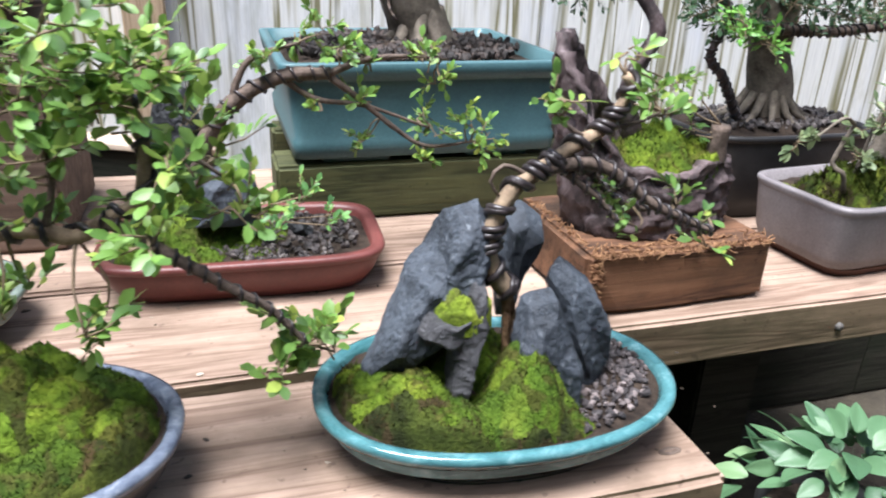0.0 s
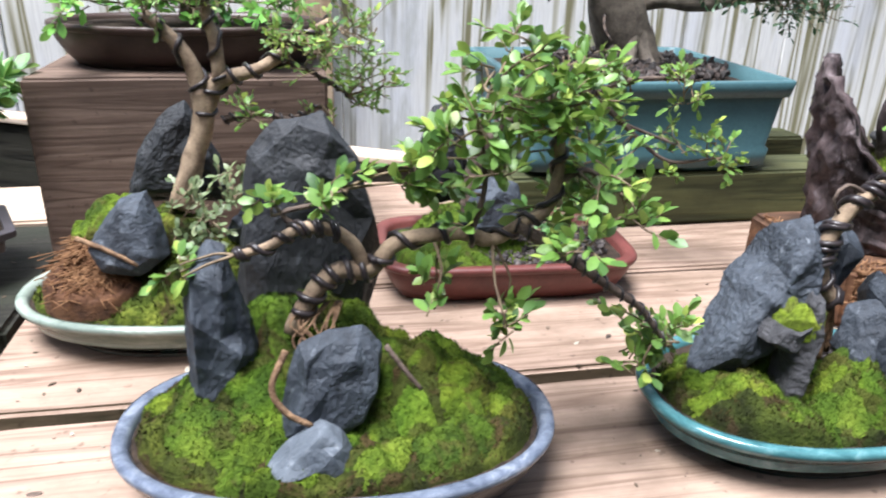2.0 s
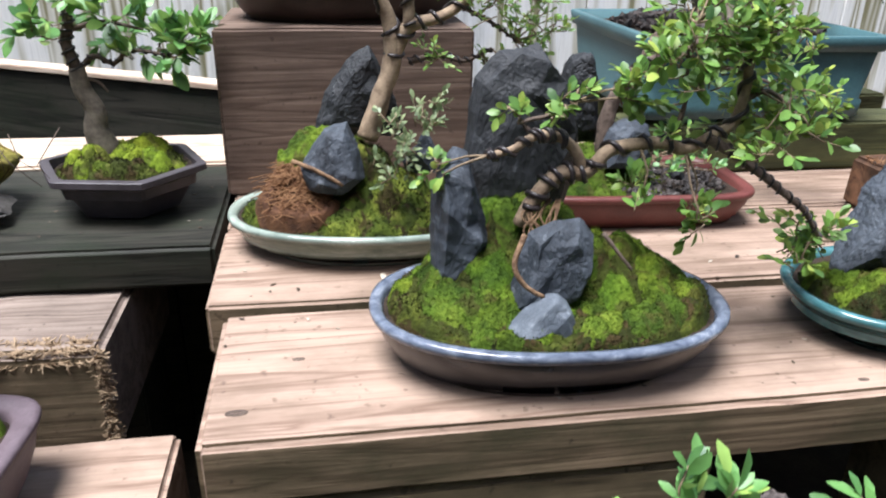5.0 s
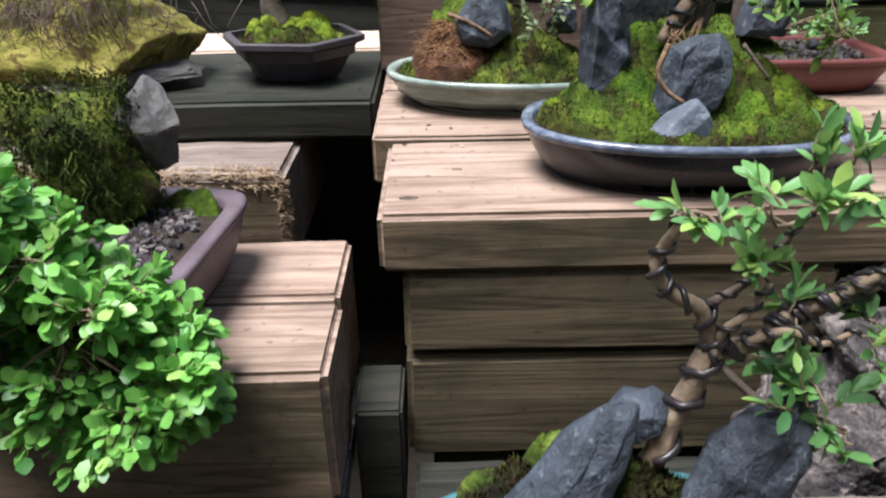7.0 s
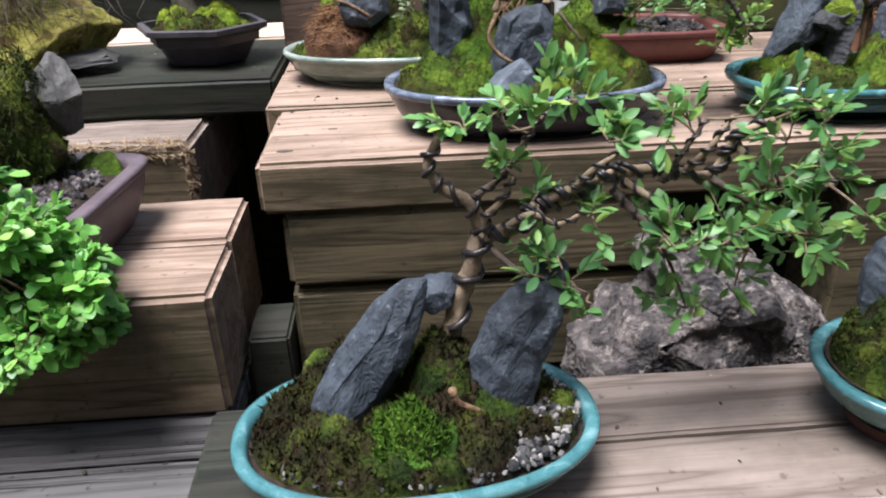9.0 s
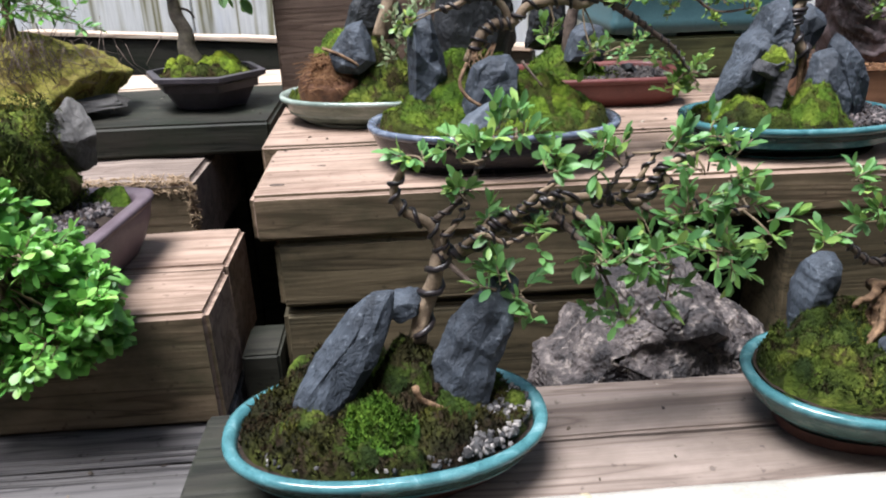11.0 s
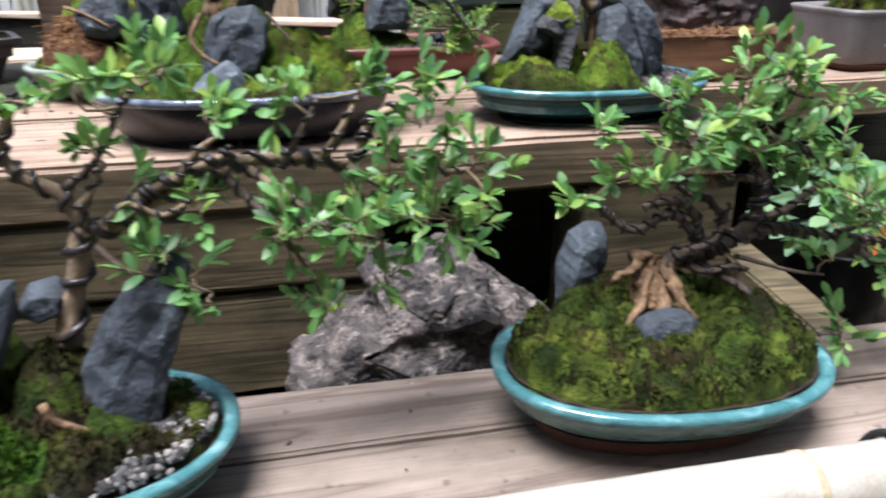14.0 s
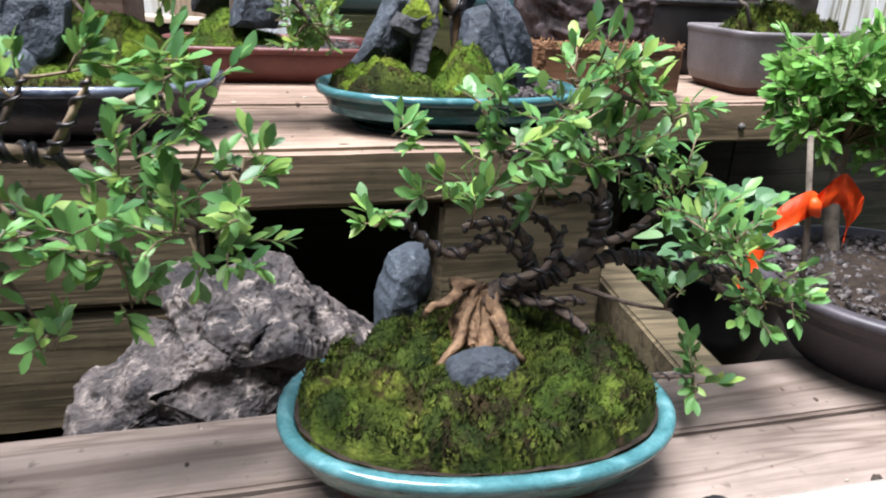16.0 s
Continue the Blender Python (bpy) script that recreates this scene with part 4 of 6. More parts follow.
    rng = np.random.default_rng(4)
    roots = []
    for i in range(11):
        x0 = 0.288 + 0.034 * rng.random()
        roots.append(tube(smooth_path([(x0 + 0.01, y, 0.912), (x0 + rng.normal(0.0, 0.004), y - 0.010, 0.901), (x0 + (i - 5) * 0.002 + rng.normal(0, 0.004), y - 0.016, 0.888), (x0 + (i - 5) * 0.004 + rng.normal(0, 0.006), y - 0.022, 0.866)], 0.004), 0.0013, 0.0006, 5))
    part("root_mass", joined(*roots), root_mat, r, "pale exposed surface roots")
    part("root", tube(smooth_path([(0.288, 0.078, 0.893), (0.277, 0.066, 0.87), (0.286, 0.06, 0.852), (0.304, 0.058, 0.84)], 0.004), 0.0028, 0.0022, 8), root_mat, r)
    part("root", tube(smooth_path([(0.36, 0.075, 0.893), (0.374, 0.066, 0.875), (0.385, 0.06, 0.862)], 0.004), 0.0022, 0.0015, 8), bark_brown, r)
    cl = [(0.284, 0.997, 0.016), (0.323, 0.992, 0.015), (0.336, 1.005, 0.016), (0.384, 1.009, 0.020), (0.403, 0.999, 0.016), (0.434, 1.074, 0.030), (0.478, 1.078, 0.031), (0.459, 1.039, 0.036), (0.495, 1.048, 0.036), (0.517, 1.02, 0.038), (0.443, 1.017, 0.028), (0.494, 0.973, 0.03), (0.536, 0.992, 0.034), (0.555, 0.967, 0.03), (0.398, 0.917, 0.022), (0.452, 0.904, 0.027), (0.592, 0.864, 0.034), (0.574, 0.842, 0.02), (0.62, 0.85, 0.024), (0.428, 0.97, 0.018), (0.22, 0.945, 0.018), (0.42, 1.05, 0.03), (0.46, 1.10, 0.028), (0.40, 1.03, 0.024), (0.52, 1.06, 0.028)]
    crown(r, cl, y - 0.005, L, leaf_fresh, twig_mat, 0.0155, 24, 7, singles=150, width=1.1, scatter=1.1)


def pot_c():
    c, a, b, z1, turn = (0.759, 0.114), 0.156, 0.105, 0.80, -3
    r = thing("bonsai", (c[0], c[1], 0.75), "wired cascading bonsai over jagged grey stones in a teal pot", "bonsai", "potted bonsai")
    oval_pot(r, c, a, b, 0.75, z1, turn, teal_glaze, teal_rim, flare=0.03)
    bumps = [(0.672, 0.085, 0.036, 0.035, 0.045), (0.766, 0.07, 0.058, 0.03, 0.038), (0.695, 0.05, 0.022, 0.035, 0.03), (0.74, 0.032, 0.014, 0.03, 0.02), (0.635, 0.125, 0.022, 0.028, 0.045), (0.73, 0.15, 0.05, 0.045, 0.035)]
    bed(r, c, a - 0.011, b - 0.011, z1 - 0.007, turn, bumps, moss_under, 6500, 9, cushion=0.004, size=0.003, pads=44, pad=0.023, pad_moss=moss_bright, lift=0.006)
    rng = np.random.default_rng(11)
    part("gravel", pebbles(rng, (0.845, 0.10), 0.068, 0.09, z1 - 0.004, 620, 0.0038, keep=lambda x, y: ((x - c[0]) / (a - 0.014)) ** 2 + ((y - c[1]) / (b - 0.014)) ** 2 < 1), gravel_mat, r, "reddish-grey grit", False, "stuff")
    part("stone", slab([(0.641, 0.814), (0.667, 0.861), (0.682, 0.893), (0.712, 0.918), (0.721, 0.950), (0.740, 0.959), (0.752, 0.944), (0.751, 0.914), (0.737, 0.885), (0.716, 0.855), (0.692, 0.826), (0.667, 0.807)], 0.13, 0.06, 31, 0.12, 0.08, strata=0.5), slate_mat, r, "tall leaning grey stone", False)
    part("stone", slab([(0.765, 0.887), (0.768, 0.936), (0.790, 0.945), (0.806, 0.931), (0.804, 0.905), (0.785, 0.868), (0.772, 0.835)], 0.155, 0.045, 35, 0.05, 0.06), slate_mat, r, "", False)
    part("stone", slab([(0.702, 0.798), (0.707, 0.837), (0.703, 0.858), (0.721, 0.884), (0.726, 0.902), (0.737, 0.901), (0.739, 0.874), (0.726, 0.844), (0.715, 0.796)], 0.09, 0.03, 33, 0.15, 0.1, strata=0.4), drift_mat, r, "dark craggy stone", False)
    part("stone", slab([(0.679, 0.866), (0.689, 0.880), (0.707, 0.875), (0.728, 0.883), (0.722, 0.861), (0.704, 0.852)], 0.09, 0.03, 36, 0.1, 0.12, 3), drift_mat, r, "", False)
    part("stone", slab([(0.757, 0.848), (0.770, 0.885), (0.793, 0.893), (0.806, 0.860), (0.816, 0.824), (0.813, 0.773), (0.794, 0.782), (0.772, 0.819)], 0.085, 0.045, 37, 0.15, 0.07), slate_mat, r, "blue-grey pointed stone", False)
    part("stone", slab([(0.797, 0.893), (0.810, 0.909), (0.837, 0.884), (0.857, 0.843), (0.858, 0.808), (0.836, 0.776), (0.811, 0.832)], 0.11, 0.048, 39, 0.1, 0.07), slate_mat, r, "blue-grey pointed stone", False)
    part("stone", stone((0.845, 0.115, 0.795), (0.853, 0.12, 0.825), 0.055, 0.035, 40, 0, 9, 0.4, 0.1), slate_dark, r, "", False)
    geo, _ = mound((0.718, 0.096), 0.024, 0.02, 0.883, [(0.718, 0.096, 0.02, 0.02, 0.016)], 0, 2.0, 4)
    part("moss", geo, moss_lime, r, "bright moss cushion")
    L = []
    y = 0.115
    L.append(limb(r, xz(y, (0.765, 0.822), (0.764, 0.85), (0.763, 0.885)), 0.0035, 0.0045, root_mat, "root"))
    L.append(limb(r, xz(y, (0.772, 0.83), (0.770, 0.86), (0.762, 0.89)), 0.0025, 0.003, root_mat, "root"))
    L.append(limb(r, xz(y, (0.764, 0.883), (0.755, 0.892), (0.744, 0.914), (0.747, 0.943), (0.76, 0.968), (0.787, 0.988), (0.814, 1.005), (0.833, 1.015), (0.845, 1.031), (0.853, 1.048), (0.847, 1.057)), 0.0085, 0.004, bark_tan, "trunk", 0.0032, 0.019, (0.0, 1.0), double=True))
    L.append(limb(r, xz(y, (0.787, 0.988), (0.831, 0.988, -0.01), (0.872, 0.959, -0.02), (0.907, 0.941, -0.02), (0.938, 0.928, -0.02)), 0.0065, 0.002, bark_brown, wire=0.002))
    L.append(limb(r, xz(y, (0.80, 0.99), (0.835, 0.975, 0.015), (0.86, 0.95, 0.02), (0.90, 0.935, 0.02)), 0.005, 0.002, bark_brown, wire=0.002))
    L.append(limb(r, xz(y, (0.80, 0.985), (0.83, 0.962, -0.01), (0.85, 0.94, -0.015)), 0.0035, 0.0015, bark_brown, wire=0.0014))
    L.append(limb(r, xz(y, (0.775, 0.98), (0.752, 0.99), (0.742, 0.978), (0.75, 0.965)), 0.0022, 0.0012, bark_brown))
    L.append(limb(r, xz(y, (0.82, 1.008), (0.80, 1.02), (0.784, 1.035)), 0.0022, 0.001, bark_brown))
    L.append(limb(r, xz(y, (0.835, 1.015), (0.865, 1.02), (0.89, 1.03)), 0.0022, 0.001, bark_brown))
    cl = [(0.782, 1.041, 0.014), (0.798, 1.032, 0.014), (0.849, 1.07, 0.015), (0.879, 1.039, 0.026), (0.898, 1.02, 0.02), (0.855, 1.035, 0.018), (0.853, 0.94, 0.015), (0.911, 0.951, 0.021), (0.951, 0.922, 0.023), (0.876, 0.928, 0.016), (0.835, 0.961, 0.018)]
    crown(r, cl, y, L, leaf_fresh, twig_mat, 0.014, 12, 13, singles=60, scatter=0.8)


def pot_b():
    c, a, b, z1, turn = (0.165, 0.405), 0.172, 0.105, 0.80, -6
    r = thing("bonsai", (c[0], c[1], 0.75), "forked bonsai on a mossy mound in a pale celadon tray", "bonsai", "potted bonsai")
    oval_pot(r, c, a, b, 0.75, z1, turn, celadon, celadon, flare=0.022)
    bumps = [(0.15, 0.42, 0.085, 0.085, 0.07), (0.10, 0.40, 0.03, 0.08, 0.06), (0.22, 0.39, 0.03, 0.09, 0.06), (0.16, 0.36, 0.02, 0.13, 0.05)]
    bed(r, c, a - 0.01, b - 0.01, z1 - 0.008, turn, bumps, moss_dark, 6000, 15, cushion=0.006, pads=18, pad=0.02, pad_moss=moss_dark, lift=0.007)
    geo, hh = mound((0.084, 0.378), 0.058, 0.046, 0.822, [(0.092, 0.40, 0.05, 0.05, 0.045), (0.055, 0.375, 0.024, 0.026, 0.03), (0.10, 0.36, 0.022, 0.03, 0.02)], -10, 2.0, 8, fringe=0.02, cushion=0.004)
    fz = part("fibre_mat", geo, fibre_mat, r, "reddish fibrous root mat")
    rng = np.random.default_rng(5)
    fib = []
    for i in range(520):
        px, py = 0.084 + rng.normal(0, 0.018), 0.374 + rng.normal(0, 0.014)
        d = rng.normal(0, 1, 3) * (0.013, 0.007, 0.010)
        pz = hh(px, py) + 0.001
        fib.append(tube([(px - d[0], py - d[1], pz - abs(d[2]) * 0.6), (px, py, pz + 0.002), (px + d[0], py + d[1], pz - abs(d[2]) * 0.4)], 0.0006, 0.0005, 4))
    part("fibre_fuzz", joined(*fib), fibre_tan, fz, kind="stuff")
    geo, _ = mound((0.110, 0.41), 0.055, 0.036, 0.872, [(0.110, 0.41, 0.036, 0.045, 0.03)], 0, 2.0, 6, fringe=0.03)
    part("moss", geo, moss_bright, r, "yellowish moss cushion")
    part("stone", slab([(0.085, 0.872), (0.118, 0.915), (0.143, 0.921), (0.156, 0.893), (0.166, 0.856), (0.135, 0.833), (0.094, 0.845)], 0.365, 0.045, 45, 0.3, 0.06), slate_mat, r, "grey leaning slate", False)
    part("stone", slab([(0.102, 0.880), (0.121, 0.936), (0.152, 0.983), (0.181, 0.993), (0.191, 0.975), (0.216, 0.928), (0.223, 0.877)], 0.47, 0.05, 47, 0.0, 0.07), slate_dark, r, "dark pointed slate", False)
    part("stone", stone((0.245, 0.40, 0.84), (0.243, 0.41, 0.90), 0.06, 0.04, 49, 0, 9, 0.4, 0.1), slate_mat, r, "", False)
    L = []
    y = 0.42
    L.append(limb(r, xz(y, (0.172, 0.888), (0.180, 0.915), (0.195, 0.955), (0.205, 0.987), (0.204, 1.02)), 0.0135, 0.0105, bark_tan, "trunk"))
    L.append(limb(r, xz(y, (0.204, 1.018), (0.196, 1.049), (0.175, 1.078), (0.157, 1.095)), 0.0095, 0.005, bark_tan, wire=0.0028, pitch=0.03))
    L.append(limb(r, xz(y, (0.205, 0.99), (0.225, 1.026), (0.268, 1.04), (0.319, 1.074), (0.345, 1.09)), 0.0095, 0.004, bark_tan, wire=0.0028, pitch=0.024))
    L.append(limb(r, xz(y, (0.225, 1.026), (0.224, 1.067), (0.217, 1.10), (0.222, 1.14)), 0.008, 0.004, bark_tan, wire=0.0026, pitch=0.026))
    L.append(limb(r, xz(y, (0.225, 0.985), (0.25, 0.99), (0.27, 0.992), (0.295, 0.985), (0.33, 1.0)), 0.004, 0.002, bark_brown, wire=0.0018))
    L.append(limb(r, xz(y, (0.29, 1.05), (0.33, 1.03), (0.36, 1.01)), 0.003, 0.0015, bark_brown, wire=0.0014))
    part("root", tube(smooth_path(xz(0.35, (0.078, 0.882), (0.10, 0.875, -0.008), (0.125, 0.862, -0.012), (0.136, 0.854, -0.012)), 0.005), 0.0028, 0.0022, 8), root_mat, r)
    cl = [(0.319, 1.062, 0.04), (0.356, 1.018, 0.035), (0.356, 1.068, 0.04), (0.295, 1.085, 0.034), (0.382, 1.037, 0.025), (0.254, 1.0, 0.022), (0.205, 1.10, 0.03), (0.16, 1.115, 0.03), (0.34, 0.98, 0.024), (0.375, 0.995, 0.02)]
    crown(r, cl, y - 0.02, L, leaf_fresh, twig_mat, 0.0095, 36, 17, singles=40, scatter=0.8)
    cl = [(0.19, 0.915, 0.03), (0.224, 0.926, 0.03), (0.243, 0.955, 0.02), (0.187, 0.872, 0.024), (0.217, 0.896, 0.026)]
    crown(r, cl, 0.335, [], leaf_grey, twig_mat, 0.011, 26, 18, scatter=0.7)


def pot_red():
    c, a, b, z1, turn = (0.565, 0.485), 0.165, 0.098, 0.805, -3
    r = thing("bonsai", (c[0], c[1], 0.75), "leaning bonsai with moss and stones in a reddish-brown rectangular tray", "bonsai", "potted bonsai")
    oval_pot(r, c, a, b, 0.75, z1, turn, red_clay, red_clay, power=5.0, flare=0.014, wall=0.012)
    bumps = [(0.50, 0.50, 0.05, 0.05, 0.055), (0.46, 0.44, 0.02, 0.05, 0.04), (0.54, 0.50, 0.02, 0.06, 0.06)]
    bed(r, c, a - 0.014, b - 0.014, z1 - 0.012, turn, bumps, moss_bright, 3500, 25, power=5.0)
    rng = np.random.default_rng(12)
    part("gravel", pebbles(rng, (0.61, 0.48), 0.10, 0.078, z1 - 0.008, 480, 0.0042), grit_mat, r, "dark grit", False, "stuff")
    part("stone", slab([(0.504, 0.825), (0.519, 0.879), (0.545, 0.894), (0.576, 0.886), (0.587, 0.850), (0.578, 0.823)], 0.47, 0.05, 51, 0.1, 0.07), slate_mat, r, "blue-grey broken stone", False)
    part("stone", slab([(0.449, 0.838), (0.459, 0.907), (0.476, 0.969), (0.507, 0.973), (0.523, 0.942), (0.531, 0.836)], 0.55, 0.05, 53, 0.0, 0.12), slate_dark, r, "black craggy stone", False)
    part("stone", stone((0.63, 0.47, 0.797), (0.64, 0.475, 0.815), 0.05, 0.03, 54, 0, 8, 0.4, 0.1), slate_dark, r, "", False)
    L = []
    y = 0.49
    L.append(limb(r, xz(y, (0.525, 0.83), (0.52, 0.87), (0.53, 0.92), (0.562, 0.962), (0.619, 0.992), (0.677, 0.995)), 0.013, 0.007, bark_brown, "trunk", 0.002, 0.016, (0.4, 1.0)))
    L.append(limb(r, xz(y, (0.677, 0.995), (0.717, 1.01), (0.765, 1.014), (0.821, 1.01)), 0.0045, 0.0015, bark_brown))
    L.append(limb(r, xz(y, (0.677, 0.99), (0.71, 0.965), (0.752, 0.929), (0.796, 0.902), (0.863, 0.905)), 0.0045, 0.0015, bark_brown))
    L.append(limb(r, xz(y, (0.562, 0.962), (0.57, 0.99), (0.59, 1.015), (0.64, 1.03)), 0.005, 0.002, bark_brown))
    L.append(limb(r, xz(y, (0.62, 0.99), (0.66, 0.965), (0.72, 0.955), (0.80, 0.925)), 0.004, 0.0015, bark_brown))
    cl = [(0.659, 1.036, 0.026), (0.589, 1.012, 0.026), (0.697, 1.024, 0.026), (0.786, 1.01, 0.028), (0.724, 0.998, 0.02), (0.808, 0.983, 0.023), (0.717, 0.958, 0.026), (0.81, 0.927, 0.032), (0.875, 0.914, 0.03), (0.717, 0.916, 0.02), (0.789, 0.891, 0.018), (0.656, 0.959, 0.02), (0.85, 0.925, 0.022)]
    crown(r, cl, y, L, leaf_fresh, twig_mat, 0.014, 22, 27, singles=60, scatter=0.7, width=1.1)
    cl = [(0.60, 0.84, 0.03), (0.66, 0.835, 0.025), (0.63, 0.86, 0.03)]
    crown(r, cl, 0.44, [np.array([(0.56, 0.46, 0.83)])], leaf_mid, twig_mat, 0.013, 14, 28)


def pot_e():
    c, a, b, z1, turn = (0.167, -0.312), 0.151, 0.094, 0.63, 3
    r = thing("bonsai", (c[0], c[1], 0.57), "wired bonsai between two leaning slates in a turquoise oval pot", "bonsai", "potted bonsai")
    oval_pot(r, c, a, b, 0.57, z1, turn, aqua_glaze, teal_rim, flare=0.026, foot=foot_clay)
    bumps = [(0.195, -0.285, 0.07, 0.045, 0.04), (0.09, -0.31, 0.022, 0.05, 0.05), (0.155, -0.335, 0.034, 0.04, 0.032), (0.228, -0.34, 0.02, 0.03, 0.026), (0.12, -0.27, 0.055, 0.05, 0.03), (0.07, -0.34, 0.02, 0.04, 0.04), (0.15, -0.312, 0.018, 0.19, 0.13), (0.215, -0.355, 0.028, 0.035, 0.03), (0.11, -0.355, 0.024, 0.035, 0.03)]
    bed(r, c, a - 0.011, b - 0.011, z1 - 0.008, turn, bumps, moss_earth, 9000, 35, size=0.005, cushion=0.006, pads=15, pad=0.019, pad_moss=moss_fern, lift=0.006)
    geo, hh = mound((0.160, -0.354), 0.040, 0.032, 0.636, [(0.160, -0.35, 0.042, 0.034, 0.028)], 0, 2.0, 16, fringe=0.02)
    mo = part("moss", geo, moss_green, r, "bright green moss cushion")
    part("moss_fuzz", tufts(np.random.default_rng(3), (0.158, -0.352), 0.034, 0.028, hh, None, 0.637, 2600, 0.005), moss_green, mo, kind="stuff")
    rng = np.random.default_rng(14)
    part("gravel", pebbles(rng, (0.262, -0.312), 0.056, 0.08, z1 + 0.002, 760, 0.0044, keep=lambda x, y: ((x - c[0]) / (a - 0.014)) ** 2 + ((y - c[1]) / (b - 0.014)) ** 2 < 1), pebble_mat, r, "mixed grey and white grit", False, "stuff")
    part("grit", pebbles(rng, (c[0], c[1] - 0.045), a - 0.035, 0.036, z1 - 0.001, 300, 0.003), pebble_mat, r, "", False, "stuff")
    part("stone", slab([(0.067, 0.611), (0.076, 0.649), (0.106, 0.692), (0.140, 0.735), (0.161, 0.752), (0.180, 0.753), (0.178, 0.727), (0.161, 0.685), (0.134, 0.649), (0.098, 0.612)], -0.305, 0.032, 61, 0.22, 0.055), slate_mat, r, "long leaning slate", False)
    part("stone", slab([(0.167, 0.718), (0.178, 0.734), (0.196, 0.739), (0.210, 0.734), (0.204, 0.716), (0.182, 0.705)], -0.265, 0.03, 62, 0.2, 0.06, 3), slate_mat, r, "flat slate blade", False)
    part("stone", slab([(0.202, 0.619), (0.211, 0.677), (0.231, 0.717), (0.260, 0.745), (0.281, 0.759), (0.297, 0.751), (0.291, 0.716), (0.275, 0.676), (0.264, 0.631), (0.234, 0.609)], -0.295, 0.03, 64, 0.2, 0.06, strata=0.4), slate_mat, r, "broad leaning slate", False)
    geo, _ = mound((0.12, -0.262), 0.055, 0.022, 0.64, [(0.095, -0.262, 0.03, 0.04, 0.02), (0.14, -0.262, 0.075, 0.03, 0.02)], 0, 2.0, 17, fringe=0.03)
    part("moss", geo, moss_dark, r)
    part("root", tube(smooth_path(xz(-0.335, (0.195, 0.675), (0.199, 0.662), (0.21, 0.655), (0.222, 0.648)), 0.004), 0.0035, 0.0022, 8), root_mat, r, "curled pale root")
    L = []
    y = -0.272
    L.append(limb(r, xz(y, (0.200, 0.685), (0.206, 0.712), (0.218, 0.749), (0.226, 0.784)), 0.0092, 0.0068, bark_tan, "trunk", 0.0034, 0.034, (0.1, 1.0), lumps=0.5))
    L.append(limb(r, xz(y, (0.226, 0.782), (0.217, 0.807), (0.196, 0.819), (0.185, 0.839), (0.192, 0.857), (0.201, 0.872)), 0.006, 0.003, bark_tan, wire=0.0023, pitch=0.016))
    L.append(limb(r, xz(y, (0.224, 0.775), (0.238, 0.778), (0.258, 0.785), (0.271, 0.801), (0.311, 0.818), (0.337, 0.829)), 0.007, 0.0028, bark_tan, wire=0.0026, pitch=0.015, double=True))
    L.append(limb(r, xz(y, (0.265, 0.793), (0.329, 0.813, 0.02), (0.375, 0.815, 0.03), (0.422, 0.807, 0.03), (0.44, 0.839, 0.03), (0.47, 0.852, 0.03)), 0.0065, 0.003, bark_tan, wire=0.0023, pitch=0.018, double=True))
    L.append(limb(r, xz(y, (0.23, 0.77), (0.255, 0.752, -0.02), (0.28, 0.745, -0.02), (0.312, 0.728, -0.02)), 0.003, 0.0012, bark_brown))
    L.append(limb(r, xz(y, (0.22, 0.81), (0.245, 0.83), (0.27, 0.87), (0.295, 0.885)), 0.003, 0.0012, bark_brown, wire=0.0012))
    L.append(limb(r, xz(y, (0.37, 0.815), (0.385, 0.84), (0.40, 0.865)), 0.003, 0.0012, bark_brown, wire=0.0012))
    L.append(limb(r, xz(y, (0.33, 0.812), (0.36, 0.785, -0.02), (0.40, 0.775, -0.02), (0.44, 0.76, -0.02)), 0.0035, 0.0012, bark_brown, wire=0.0014))
    L.append(limb(r, xz(y, (0.42, 0.807, 0.02), (0.46, 0.785), (0.50, 0.765)), 0.0035, 0.0012, bark_brown))
    L.append(limb(r, xz(y, (0.36, 0.785, -0.02), (0.38, 0.745, -0.02), (0.395, 0.71, -0.02)), 0.002, 0.001, bark_brown))
    for pts in [((0.24, 0.778), (0.262, 0.80, -0.015), (0.285, 0.79, -0.015), (0.305, 0.80, -0.015)), ((0.30, 0.815), (0.315, 0.835, -0.01), (0.332, 0.845, -0.01)), ((0.40, 0.81, 0.03), (0.415, 0.835, 0.02), (0.43, 0.86, 0.02)), ((0.44, 0.835, 0.03), (0.455, 0.815, 0.015), (0.485, 0.805), (0.515, 0.805)), ((0.345, 0.81, 0.02), (0.365, 0.80), (0.385, 0.785, -0.01)), ((0.235, 0.775), (0.228, 0.795, -0.008), (0.24, 0.81, -0.01), (0.25, 0.83, -0.01))]:
        L.append(limb(r, xz(y, *pts), 0.0036, 0.0016, bark_tan, wire=0.0017, pitch=0.013))
    cl = [(0.209, 0.872, 0.018), (0.239, 0.872, 0.019), (0.272, 0.89, 0.024), (0.294, 0.887, 0.024), (0.331, 0.85, 0.020), (0.277, 0.745, 0.027), (0.312, 0.727, 0.024), (0.275, 0.806, 0.02), (0.303, 0.804, 0.022), (0.346, 0.777, 0.028), (0.388, 0.779, 0.032), (0.391, 0.865, 0.026), (0.434, 0.761, 0.037), (0.479, 0.779, 0.04), (0.507, 0.756, 0.028), (0.482, 0.837, 0.03), (0.484, 0.869, 0.022), (0.52, 0.806, 0.027), (0.392, 0.704, 0.022), (0.439, 0.723, 0.022), (0.431, 0.867, 0.02), (0.248, 0.836, 0.018), (0.45, 0.80, 0.03)]
